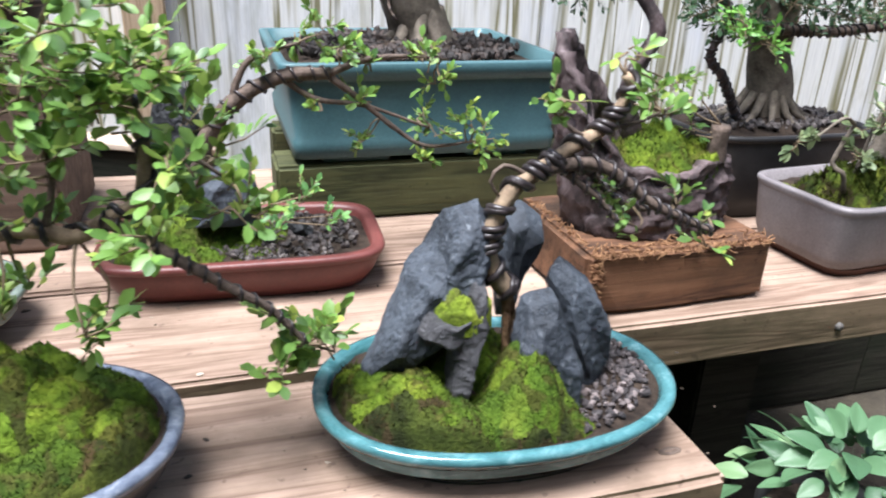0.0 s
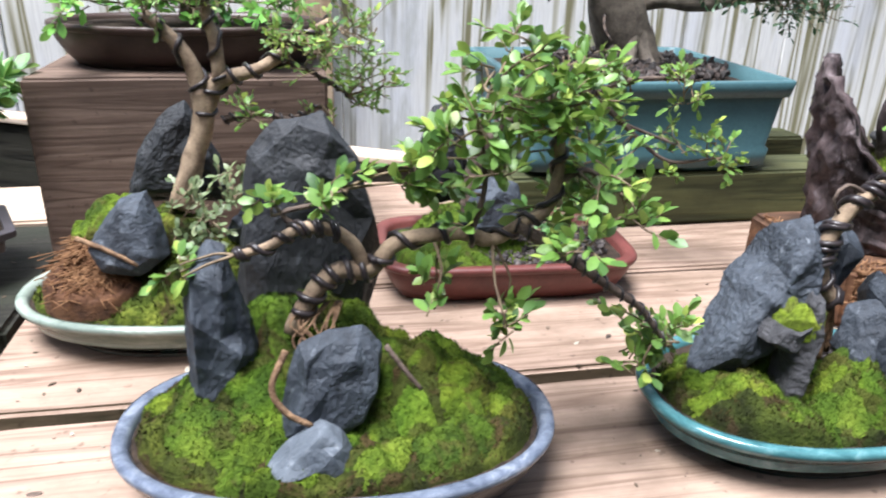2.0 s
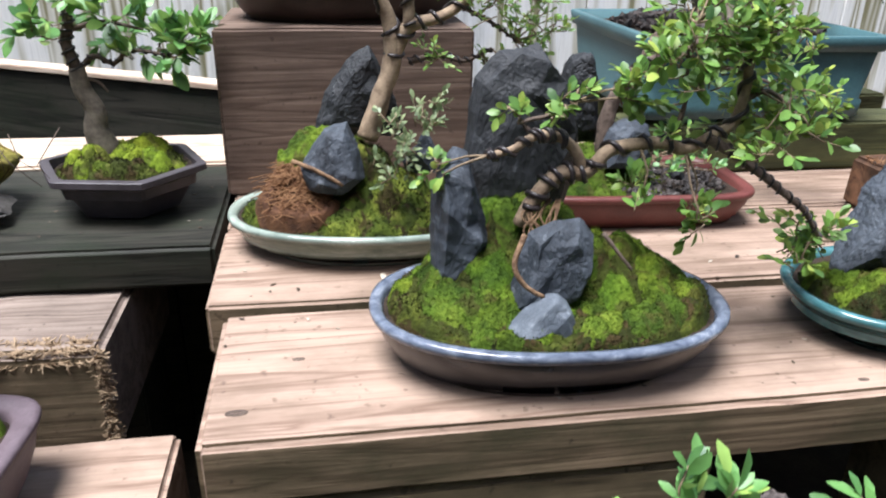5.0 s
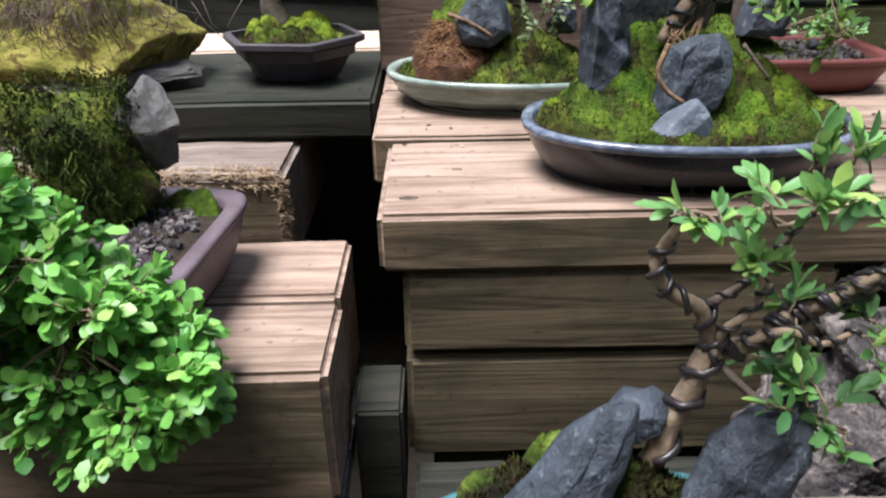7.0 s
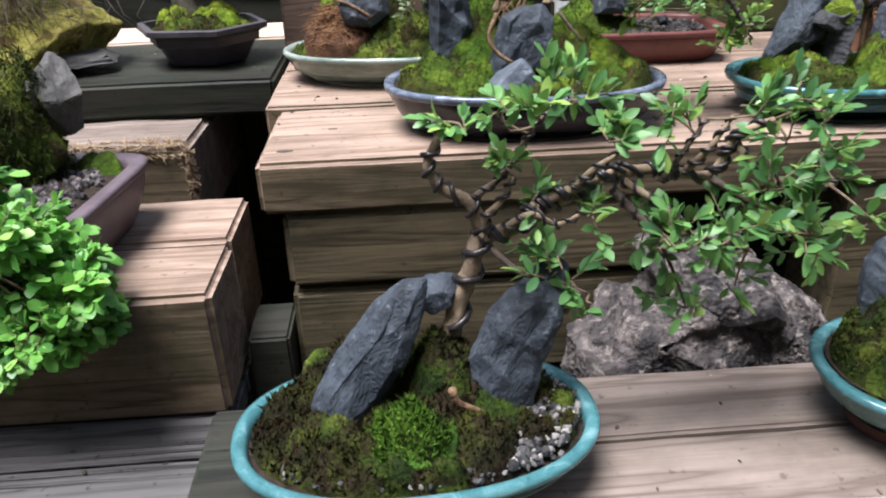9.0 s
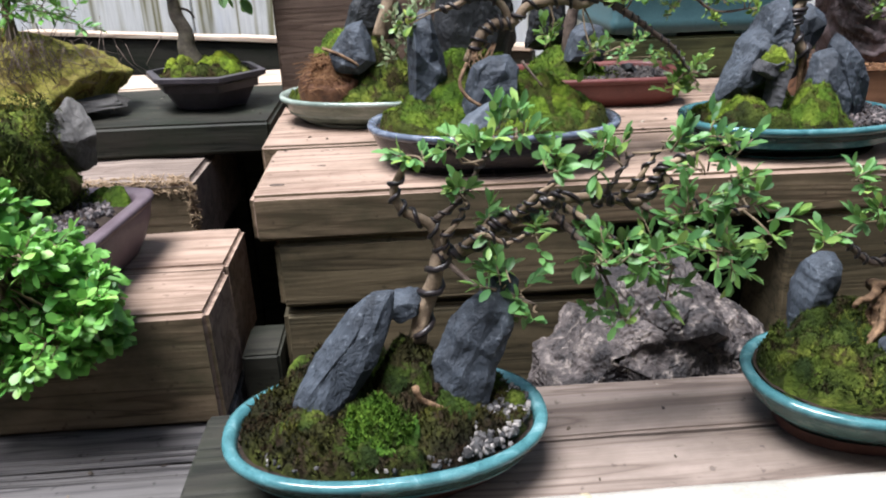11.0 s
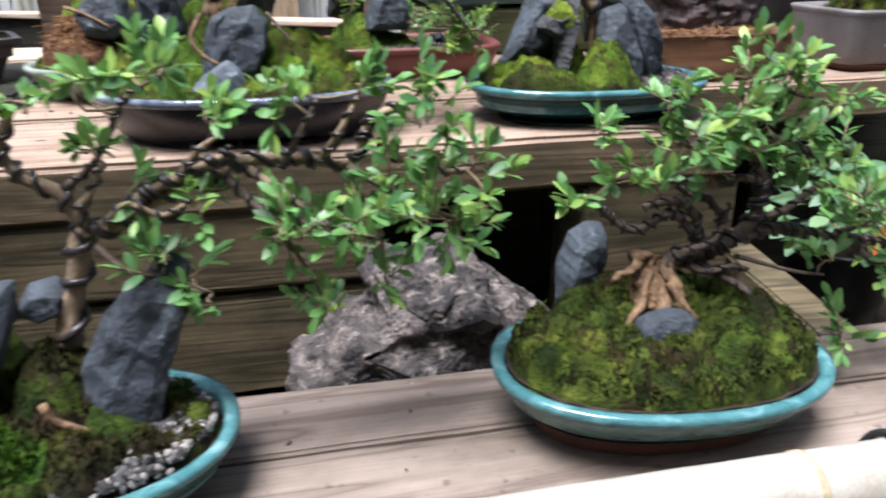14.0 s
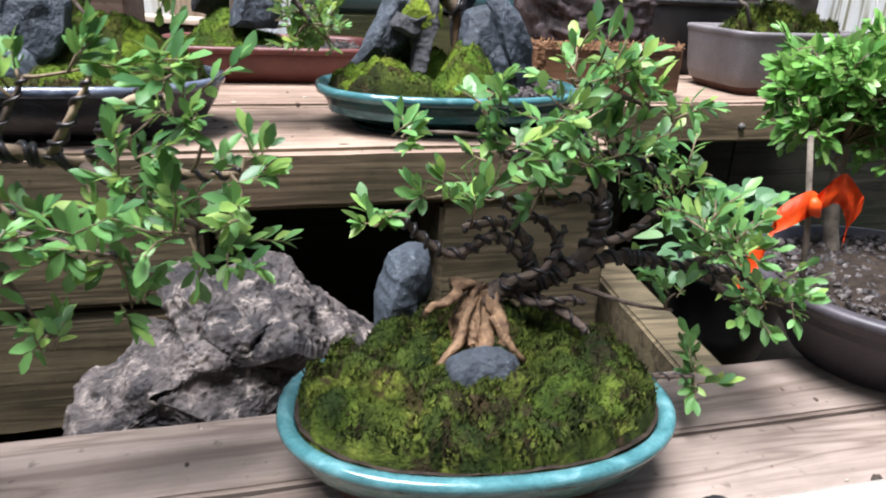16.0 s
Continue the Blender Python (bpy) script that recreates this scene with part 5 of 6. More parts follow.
    crown(r, cl, y - 0.005, L, leaf_mid, twig_mat, 0.0185, 23, 37, singles=200, scatter=0.9, width=0.84)


def pot_d():
    c, a, b, z1, turn = (0.677, -0.298), 0.145, 0.095, 0.635, -6
    r = thing("bonsai", (c[0], c[1], 0.57), "twisted bonsai with exposed roots on moss in a turquoise oval pot", "bonsai", "potted bonsai")
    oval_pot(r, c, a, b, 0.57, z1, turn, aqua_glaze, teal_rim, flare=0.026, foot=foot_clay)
    bumps = [(0.69, -0.25, 0.044, 0.10, 0.05), (0.60, -0.30, 0.034, 0.05, 0.05), (0.76, -0.29, 0.036, 0.05, 0.05), (0.67, -0.335, 0.028, 0.11, 0.045), (0.677, -0.298, 0.024, 0.22, 0.15)]
    bed(r, c, a - 0.010, b - 0.010, z1 - 0.002, turn, bumps, moss_dark, 15000, 45, size=0.0048, cushion=0.007, pads=46, pad=0.021, pad_moss=moss_fern, lift=0.006)
    part("stone", slab([(0.614, 0.626), (0.615, 0.680), (0.627, 0.713), (0.643, 0.725), (0.659, 0.720), (0.661, 0.695), (0.651, 0.663), (0.640, 0.623)], -0.205, 0.045, 72, 0.1, 0.06, strata=0.4), slate_mat, r, "upright blue-grey slate", False)
    part("stone", stone((0.672, -0.316, 0.632), (0.672, -0.312, 0.682), 0.060, 0.036, 73, 0, -4, 0.05, 0.04), slate_mat, r, "smooth rounded grey stone", False)
    L = []
    y = -0.255
    for pts in [((0.664, 0.708), (0.678, 0.709), (0.692, 0.703)), ((0.690, 0.705), (0.687, 0.69), (0.668, 0.675, -0.02), (0.652, 0.664, -0.03)), ((0.688, 0.69), (0.684, 0.672, -0.03), (0.66, 0.66, -0.045), (0.648, 0.646, -0.05)), ((0.694, 0.70), (0.698, 0.68, -0.03), (0.69, 0.662, -0.03))]:
        L.append(limb(r, xz(y, *pts), 0.0068, 0.0026, root_mat, "root", lumps=0.8))
    part("root_crown", stone((0.672, -0.275, 0.668), (0.690, -0.252, 0.708), 0.026, 0.024, 19, 0, -3, 0.3, 0.24, 5, 0.14), root_mat, r, "gnarled tan root crown")
    for pts in [((0.686, 0.70), (0.672, 0.692, -0.016), (0.664, 0.676, -0.028), (0.646, 0.664, -0.04), (0.637, 0.650, -0.045)), ((0.668, 0.706, -0.005), (0.658, 0.70, -0.012), (0.646, 0.700, -0.014), (0.64, 0.692, -0.016)), ((0.692, 0.69, -0.02), (0.70, 0.674, -0.035), (0.712, 0.66, -0.04))]:
        limb(r, xz(y, *pts), 0.0046, 0.002, root_mat, "root", lumps=0.7)
    for pts in [((0.70, 0.70), (0.712, 0.716, -0.012), (0.728, 0.722, -0.016), (0.742, 0.735, -0.01), (0.752, 0.752)), ((0.71, 0.70), (0.73, 0.694, -0.015), (0.75, 0.70, -0.02), (0.765, 0.694, -0.02)), ((0.745, 0.712), (0.752, 0.735, 0.012), (0.738, 0.752, 0.015), (0.715, 0.76, 0.01), (0.70, 0.775, 0.01)), ((0.775, 0.735), (0.80, 0.745, -0.01), (0.82, 0.765, -0.015), (0.845, 0.768, -0.015)), ((0.78, 0.77), (0.755, 0.778, -0.01), (0.735, 0.772, -0.01)), ((0.86, 0.709), (0.88, 0.725, -0.01), (0.90, 0.73, -0.01)), ((0.88, 0.705), (0.905, 0.685, -0.015), (0.93, 0.68, -0.015))]:
        L.append(limb(r, xz(y, *pts), 0.004, 0.0018, bark_brown, wire=0.0015, pitch=0.012))
    L.append(limb(r, xz(y, (0.688, 0.69), (0.70, 0.702), (0.725, 0.706), (0.758, 0.716), (0.778, 0.739), (0.78, 0.771), (0.763, 0.803), (0.752, 0.829), (0.757, 0.86)), 0.0085, 0.003, bark_brown, "trunk", 0.0024, 0.017, (0.05, 1.0), double=True))
    L.append(limb(r, xz(y, (0.738, 0.708), (0.714, 0.733), (0.695, 0.747), (0.665, 0.733), (0.638, 0.749), (0.621, 0.769)), 0.0048, 0.0022, bark_brown, wire=0.0019, pitch=0.012))
    L.append(limb(r, xz(y, (0.725, 0.71), (0.72, 0.742), (0.70, 0.757), (0.67, 0.755)), 0.005, 0.0025, bark_brown, wire=0.0018, pitch=0.012))
    L.append(limb(r, xz(y, (0.758, 0.716), (0.807, 0.723), (0.861, 0.709), (0.917, 0.70), (0.975, 0.668)), 0.0052, 0.0016, bark_brown, wire=0.002, pitch=0.012, double=True))
    L.append(limb(r, xz(y, (0.725, 0.70), (0.764, 0.676, -0.03), (0.771, 0.645, -0.03), (0.789, 0.632, -0.03), (0.826, 0.628, -0.03), (0.869, 0.623, -0.03)), 0.004, 0.0015, bark_brown, wire=0.0013))
    L.append(limb(r, xz(y, (0.765, 0.70), (0.81, 0.69, -0.02), (0.845, 0.682, -0.02)), 0.0025, 0.0012, bark_brown))
    L.append(limb(r, xz(y, (0.77, 0.785), (0.785, 0.807), (0.81, 0.798), (0.842, 0.783)), 0.0048, 0.0022, bark_brown, wire=0.0018, pitch=0.012))
    L.append(limb(r, xz(y, (0.76, 0.81), (0.73, 0.812), (0.70, 0.808), (0.68, 0.83)), 0.004, 0.002, bark_brown, wire=0.0015))
    L.append(limb(r, xz(y, (0.70, 0.82), (0.66, 0.825), (0.63, 0.826)), 0.0022, 0.0012, bark_brown))
    L.append(limb(r, xz(y, (0.752, 0.835), (0.78, 0.85), (0.81, 0.842)), 0.003, 0.0015, bark_brown))
    cl = [(0.604, 0.77, 0.016), (0.647, 0.779, 0.015), (0.68, 0.775, 0.02), (0.627, 0.826, 0.018), (0.679, 0.846, 0.024), (0.722, 0.837, 0.034), (0.74, 0.873, 0.026), (0.782, 0.858, 0.035), (0.694, 0.813, 0.024), (0.783, 0.82, 0.034), (0.813, 0.779, 0.028), (0.85, 0.769, 0.034), (0.895, 0.728, 0.037), (0.914, 0.69, 0.04), (0.96, 0.664, 0.032), (0.884, 0.615, 0.024), (0.841, 0.70, 0.024), (0.733, 0.778, 0.02), (0.753, 0.799, 0.022), (0.813, 0.841, 0.023), (0.84, 0.80, 0.025)]
    crown(r, cl, y - 0.005, L, leaf_mid, twig_mat, 0.0172, 25, 47, singles=200, scatter=0.9, width=0.9)


pot_a()
pot_b()
pot_c()
pot_red()
pot_e()
pot_d()

viewing = thing("viewing_stone", (0.5, -0.08, 0.44), "craggy grey viewing stone with pale ridges", "stone")
part("stone", slab([(0.341, 0.505), (0.366, 0.554), (0.417, 0.579), (0.444, 0.608), (0.448, 0.643), (0.484, 0.644), (0.529, 0.660), (0.556, 0.657), (0.574, 0.622), (0.644, 0.580), (0.640, 0.527), (0.624, 0.475), (0.476, 0.477)], -0.085, 0.13, 82, 0.25, 0.13, 5, face=(0.05, 0.1), strata=0.8), rock_mat, viewing, "", False)
part("stone", slab([(0.345, 0.536), (0.395, 0.574), (0.443, 0.603), (0.492, 0.623), (0.522, 0.598), (0.556, 0.554), (0.531, 0.505), (0.419, 0.505)], -0.125, 0.09, 84, 0.45, 0.15, 5, strata=0.8), rock_mat, viewing, "craggy foot of the stone", False)
part("stone", slab([(0.510, 0.549), (0.534, 0.613), (0.569, 0.618), (0.625, 0.582), (0.624, 0.532), (0.590, 0.500), (0.529, 0.495)], -0.11, 0.08, 86, 0.35, 0.15, 5, strata=0.8), rock_mat, viewing, "craggy shoulder of the stone", False)
ledge = thing("lower_ledge", (0.5, -0.09, 0.0), "near-black ledge board below the bench", "ledge")
board(ledge, 0.03, 0.95, -0.185, -0.002, 0.40, 0.442, wet_shade_wood, "board")
board(ledge, 0.1, 0.2, -0.15, -0.03, 0.0, 0.398, wet_shade_wood, "leg")
board(ledge, 0.8, 0.9, -0.15, -0.03, 0.0, 0.398, wet_shade_wood, "leg")


def hexagon_pot():
    c, z0, z1 = (-0.166, 0.56), 0.755, 0.823
    r = thing("bonsai", (c[0], c[1], z0), "young tree with mossy soil in a dark hexagonal clay pot", "bonsai", "potted bonsai")
    prof = [(-0.05, z0 + 0.002), (-0.045, z0 + 0.004), (-0.03, z0 + 0.03), (-0.016, z0 + 0.052), (-0.008, z1 - 0.012)]
    ob = part("pot", lathe(c, 0.119, 0.110, prof, -8, "hex", n=120), dark_clay, r, smooth=False)
    part("rim", lathe(c, 0.119, 0.110, [(-0.008, z1 - 0.012), (0.0, z1 - 0.009), (0.0, z1 - 0.001), (-0.002, z1), (-0.014, z1), (-0.018, z1 - 0.03)], -8, "hex", n=120, closed=False), dark_clay, ob, smooth=False)
    bumps = [(-0.20, 0.53, 0.030, 0.035, 0.035), (-0.13, 0.54, 0.030, 0.03, 0.04), (-0.15, 0.59, 0.026, 0.05, 0.04), (-0.165, 0.51, 0.024, 0.03, 0.025)]
    bed(r, c, 0.092, 0.082, z1 - 0.008, 0, bumps, moss_under, 3000, 55, 2.2, cushion=0.004, pads=16, pad=0.021, pad_moss=moss_lime, lift=0.012)
    L = []
    y = 0.59
    L.append(limb(r, xz(y, (-0.192, 0.822), (-0.203, 0.862), (-0.199, 0.89), (-0.212, 0.92), (-0.214, 0.95)), 0.02, 0.01, bark_grey, "trunk"))
    L.append(limb(r, xz(y, (-0.214, 0.945), (-0.222, 0.98), (-0.215, 1.02), (-0.23, 1.06)), 0.0085, 0.005, bark_brown, wire=0.002))
    L.append(limb(r, xz(y, (-0.212, 0.945), (-0.19, 0.965), (-0.165, 0.955), (-0.14, 0.972), (-0.09, 0.965)), 0.004, 0.002, bark_brown, wire=0.0014))
    L.append(limb(r, xz(y, (-0.212, 0.935), (-0.19, 0.93), (-0.178, 0.915)), 0.003, 0.0015, bark_brown))
    L.append(limb(r, xz(y, (-0.215, 1.0), (-0.17, 1.01), (-0.12, 1.0)), 0.004, 0.002, bark_brown))
    cl = [(-0.16, 1.0, 0.04), (-0.11, 0.985, 0.04), (-0.08, 0.965, 0.035), (-0.21, 1.03, 0.04), (-0.25, 1.0, 0.035), (-0.06, 0.99, 0.03), (-0.14, 0.965, 0.025)]
    crown(r, cl, y, L, leaf_mid, twig_mat, 0.03, 12, 57, singles=60, scatter=0.6, width=1.1)


def slab_planting():
    r = thing("rock_planting", (-0.5, 0.56, 0.755), "mossy flat stone slab planted with bright leafy shrubs", "rock planting")
    part("stone", stone((-0.50, 0.56, 0.765), (-0.50, 0.56, 0.905), 0.52, 0.36, 91, 0, 7, 0.25, 0.08, 5), moss_yellow, r, "flat stone covered in yellow-green moss")
    part("stone", stone((-0.44, 0.52, 0.756), (-0.44, 0.52, 0.80), 0.36, 0.22, 93, 0, 7, -0.4, 0.06, 4), grey_rock, r, "pale bare underside", False)
    L = [limb(r, xz(0.55, (-0.50, 0.89), (-0.50, 0.94), (-0.49, 0.99)), 0.012, 0.006, bark_brown, "trunk")]
    cl = [(-0.50 + dx, 0.955 + dz, 0.05) for dx, dz in ((-0.1, 0), (-0.05, 0.03), (0.0, 0.0), (0.05, 0.02), (0.1, -0.015), (0.0, 0.06), (-0.12, 0.06), (0.07, 0.06))]
    crown(r, cl, 0.52, L, leaf_vivid, twig_mat, 0.022, 20, 93, singles=60, scatter=0.8, width=0.75)
    rng = np.random.default_rng(8)
    f = []
    for i in range(260):
        px, py = -0.5 + rng.normal(0, 0.09), 0.42 + rng.uniform(0, 0.1)
        f.append(tube([(px, py, 0.89 + rng.normal(0, 0.02)), (px + rng.normal(0, 0.02), py - 0.01, 0.86 + rng.normal(0, 0.02)), (px + rng.normal(0, 0.03), py - 0.015, 0.84 + rng.normal(0, 0.02))], 0.0008, 0.0005, 3))
    part("root_mass", joined(*f), bark_brown, r, "matted dry roots", kind="stuff")


def left_pot():
    c, a, b, z0, z1, turn = (-0.308, 0.012), 0.150, 0.128, 0.65, 0.732, -6
    r = thing("bonsai", (c[0], c[1], z0), "dense small-leaved cascade over a mossy stump in a purple-brown pot", "bonsai", "potted bonsai")
    oval_pot(r, c, a, b, z0, z1, turn, purple_clay, purple_clay, power=7.0, flare=0.016, wall=0.017)
    bed(r, c, a - 0.018, b - 0.018, z1 - 0.012, turn, [(-0.2, 0.10, 0.022, 0.04, 0.022), (-0.34, 0.08, 0.03, 0.06, 0.05)], moss_bright, 1200, 65, 7.0)
    rng = np.random.default_rng(15)
    part("gravel", pebbles(rng, (-0.262, 0.018), 0.074, 0.096, z1 - 0.010, 420, 0.0055), gravel_mat, r, "grey grit", False, "stuff")
    part("stump", stone((-0.315, 0.07, 0.70), (-0.31, 0.085, 0.855), 0.15, 0.12, 95, 0, 6, 0.2, 0.14, 5), moss_dark, r, "rotting stump under dark moss")
    sh = []
    for i in range(6000):
        ang, h = rng.uniform(0, 6.3), rng.uniform(0.72, 0.87)
        rr = 0.072 * (1 - 0.25 * (h - 0.72) / 0.15) + rng.normal(0, 0.006)
        p = np.array((-0.312 + rr * math.cos(ang), 0.077 + 0.8 * rr * math.sin(ang), h))
        sh.append([p, p + (0.0018, 0.001, 0.001), p + rng.normal(0, 0.006, 3) + (0, -0.003, -0.002)])
    part("moss_fuzz", (np.array(sh).reshape(-1, 3), [(3 * i, 3 * i + 1, 3 * i + 2) for i in range(len(sh))]), moss_dark, r, kind="stuff")
    part("stone", stone((-0.226, 0.085, 0.772), (-0.262, 0.10, 0.862), 0.078, 0.06, 97, 0, 12, 0.1, 0.025), grey_rock, r, "angular grey-brown stone", False)
    L = [limb(r, [(-0.33, 0.02, 0.74), (-0.30, -0.06, 0.77), (-0.27, -0.12, 0.76), (-0.24, -0.155, 0.72)], 0.014, 0.006, bark_grey, "trunk")]
    cl = [(-0.25, 0.80, 0.03), (-0.30, 0.84, 0.035), (-0.20, 0.765, 0.026), (-0.24, 0.765, 0.033), (-0.29, 0.78, 0.035), (-0.35, 0.80, 0.035), (-0.155, 0.722, 0.028), (-0.20, 0.72, 0.035), (-0.34, 0.74, 0.035), (-0.16, 0.685, 0.03), (-0.21, 0.67, 0.035), (-0.27, 0.655, 0.035), (-0.33, 0.67, 0.035), (-0.24, 0.635, 0.025), (-0.19, 0.64, 0.024), (-0.38, 0.70, 0.035), (-0.27, 0.70, 0.035), (-0.16, 0.65, 0.02)]
    cl = [(x + 0.008, z - 0.010, q) for x, z, q in cl]
    crown(r, cl, -0.15, L, leaf_vivid, twig_mat, 0.0175, 100, 67, singles=280, scatter=0.85, width=1.4, droop=0.35)


def bowl_k():
    c, rad, z0, z1 = (1.155, -0.205), 0.145, 0.57, 0.662
    r = thing("potted_shrub", (c[0], c[1], z0), "round dark plastic bowl with a leafy shrub and gritty soil", "potted plant")
    prof = [(-0.06, z0), (-0.055, z0 + 0.002), (-0.045, z0 + 0.02), (-0.02, z0 + 0.055), (-0.006, z1 - 0.014)]
    ob = part("bowl", lathe(c, rad, rad, prof), dark_clay, r)
    part("rim", lathe(c, rad, rad, [(-0.008, z1 - 0.014), (0.003, z1 - 0.012), (0.005, z1 - 0.004), (0.002, z1), (-0.008, z1), (-0.012, z1 - 0.03)], closed=False), dark_clay, ob)
    part("soil", soil_disc(c, rad - 0.011, rad - 0.011, z1 - 0.012, lift=0.01), soil_mat, r)
    rng = np.random.default_rng(21)
    part("gravel", pebbles(rng, c, rad - 0.016, rad - 0.016, z1 - 0.006, 700, 0.0042), grit_mat, r, "dark grit", False, "stuff")
    L = [limb(r, [(1.145, -0.12, 0.65), (1.14, -0.11, 0.70), (1.145, -0.10, 0.77)], 0.0085, 0.007, bark_grey, "trunk")]
    rr = np.random.default_rng(5)
    cl = [(1.165 + 0.085 * math.cos(t) * s, 0.815 + 0.055 * math.sin(t) * s, 0.036) for t, s in zip(rr.uniform(0, 6.3, 17), rr.uniform(0.2, 1.0, 17))] + [(1.09, 0.82, 0.03), (1.08, 0.80, 0.025)]
    crown(r, cl, -0.09, L, leaf_bright, twig_mat, 0.021, 44, 77, singles=90, scatter=1.0, width=0.9)
    st = thing("plant_stake", (1.028, -0.215, 0.65), "thin wooden stake tied with an orange ribbon", "stake")
    part("stake", tube([(1.028, -0.215, 0.63), (1.021, -0.208, 0.72), (1.008, -0.2, 0.805)], 0.003, 0.0025, 8), bark_grey, st)

    def flap(pts, w0, w1):
        path = smooth_path(pts, 0.006)
        v = []
        for i, p in enumerate(path):
            f = i / (len(path) - 1)
            w = (w0 + (w1 - w0) * f) * (1 + 0.2 * math.sin(9 * f))
            v += [p + np.array((0.25 * w, 0, w)), p + np.array((0.0, -0.3 * w * math.sin(5 * f), 0.0)), p - np.array((0.25 * w, 0, w))]
        fc = [(3 * i + k, 3 * i + k + 1, 3 * i + k + 4, 3 * i + k + 3) for i in range(len(path) - 1) for k in range(2)]
        bm = bmesh.new()
        vs = [bm.verts.new(tuple(q)) for q in v]
        for f in fc:
            bm.faces.new([vs[i] for i in f])
        bmesh.ops.solidify(bm, geom=bm.faces[:], thickness=0.0008)
        return bm

    part("ribbon", flap([(1.019, -0.21, 0.742), (1.0, -0.216, 0.742), (0.982, -0.206, 0.724), (0.969, -0.222, 0.704), (0.960, -0.21, 0.682)], 0.011, 0.024), ribbon_mat, st, "orange plastic ribbon")
    part("ribbon", flap([(1.017, -0.212, 0.742), (1.033, -0.215, 0.757), (1.051, -0.21, 0.755), (1.063, -0.215, 0.735), (1.070, -0.21, 0.712)], 0.011, 0.020), ribbon_mat, st, "orange plastic ribbon")
    part("knot", stone((1.018, -0.213, 0.732), (1.018, -0.213, 0.752), 0.018, 0.018, 3, 0, 4, 0.0, 0.1, 2), ribbon_mat, st, "orange plastic knot")


def hosta():
    r = thing("hosta", (1.2, 0.12, 0.5), "leafy grey-green hosta growing below the bench", "plant")
    rng = np.random.default_rng(31)
    part("pot", lathe((1.21, 0.12), 0.085, 0.085, [(-0.02, 0.40), (-0.01, 0.44), (0, 0.52), (0.004, 0.525), (-0.004, 0.527), (-0.008, 0.5)]), black_plastic, r)
    part("soil", soil_disc((1.21, 0.12), 0.078, 0.078, 0.512), soil_mat, r)
    part("leg", tube([(1.21, 0.12, 0.0), (1.21, 0.12, 0.40)], 0.06, 0.06, 16), black_plastic, r)
    verts, faces = [], []
    nu, nv = 9, 6
    for i in range(nu + 1):
        f = i / nu
        w = 0.31 * math.sin(math.pi * min(1, f * 0.96 + 0.02)) ** 0.75 * (1.12 - 0.45 * f)
        for j in range(nv + 1):
            s = 2 * j / nv - 1
            verts.append((f, w * s, 0.10 * abs(s) * w * 2 - 0.28 * f * f + 0.012 * math.cos(9 * s)))
    faces = [(i * (nv + 1) + j, i * (nv + 1) + j + 1, (i + 1) * (nv + 1) + j + 1, (i + 1) * (nv + 1) + j) for i in range(nu) for j in range(nv)]
    data = mesh_of("leaf", (np.array(verts), faces), leaf_hosta)
    for k in range(110):
        ang = k * 2.4 + rng.normal(0, 0.2)
        tier = k / 110
        at = Vector((1.21 + (0.02 + 0.09 * (1 - tier)) * math.cos(ang), 0.12 + (0.02 + 0.09 * (1 - tier)) * math.sin(ang), 0.54 + 0.085 * tier + 0.02 * rng.random()))
        m = Matrix.Translation(at) @ Euler((rng.normal(0, 0.4), 0.1 - 0.45 * tier + rng.normal(0, 0.25), ang + rng.normal(0, 0.4))).to_matrix().to_4x4() @ Matrix.Scale(rng.uniform(0.034, 0.054), 4)
        ob = placed("leaf", data, r, m)
        part("stalk", tube([(1.21, 0.12, 0.51), ((1.21 + at.x) / 2, (0.12 + at.y) / 2, 0.545), tuple(at)], 0.0022, 0.0018, 5), leaf_hosta, ob)


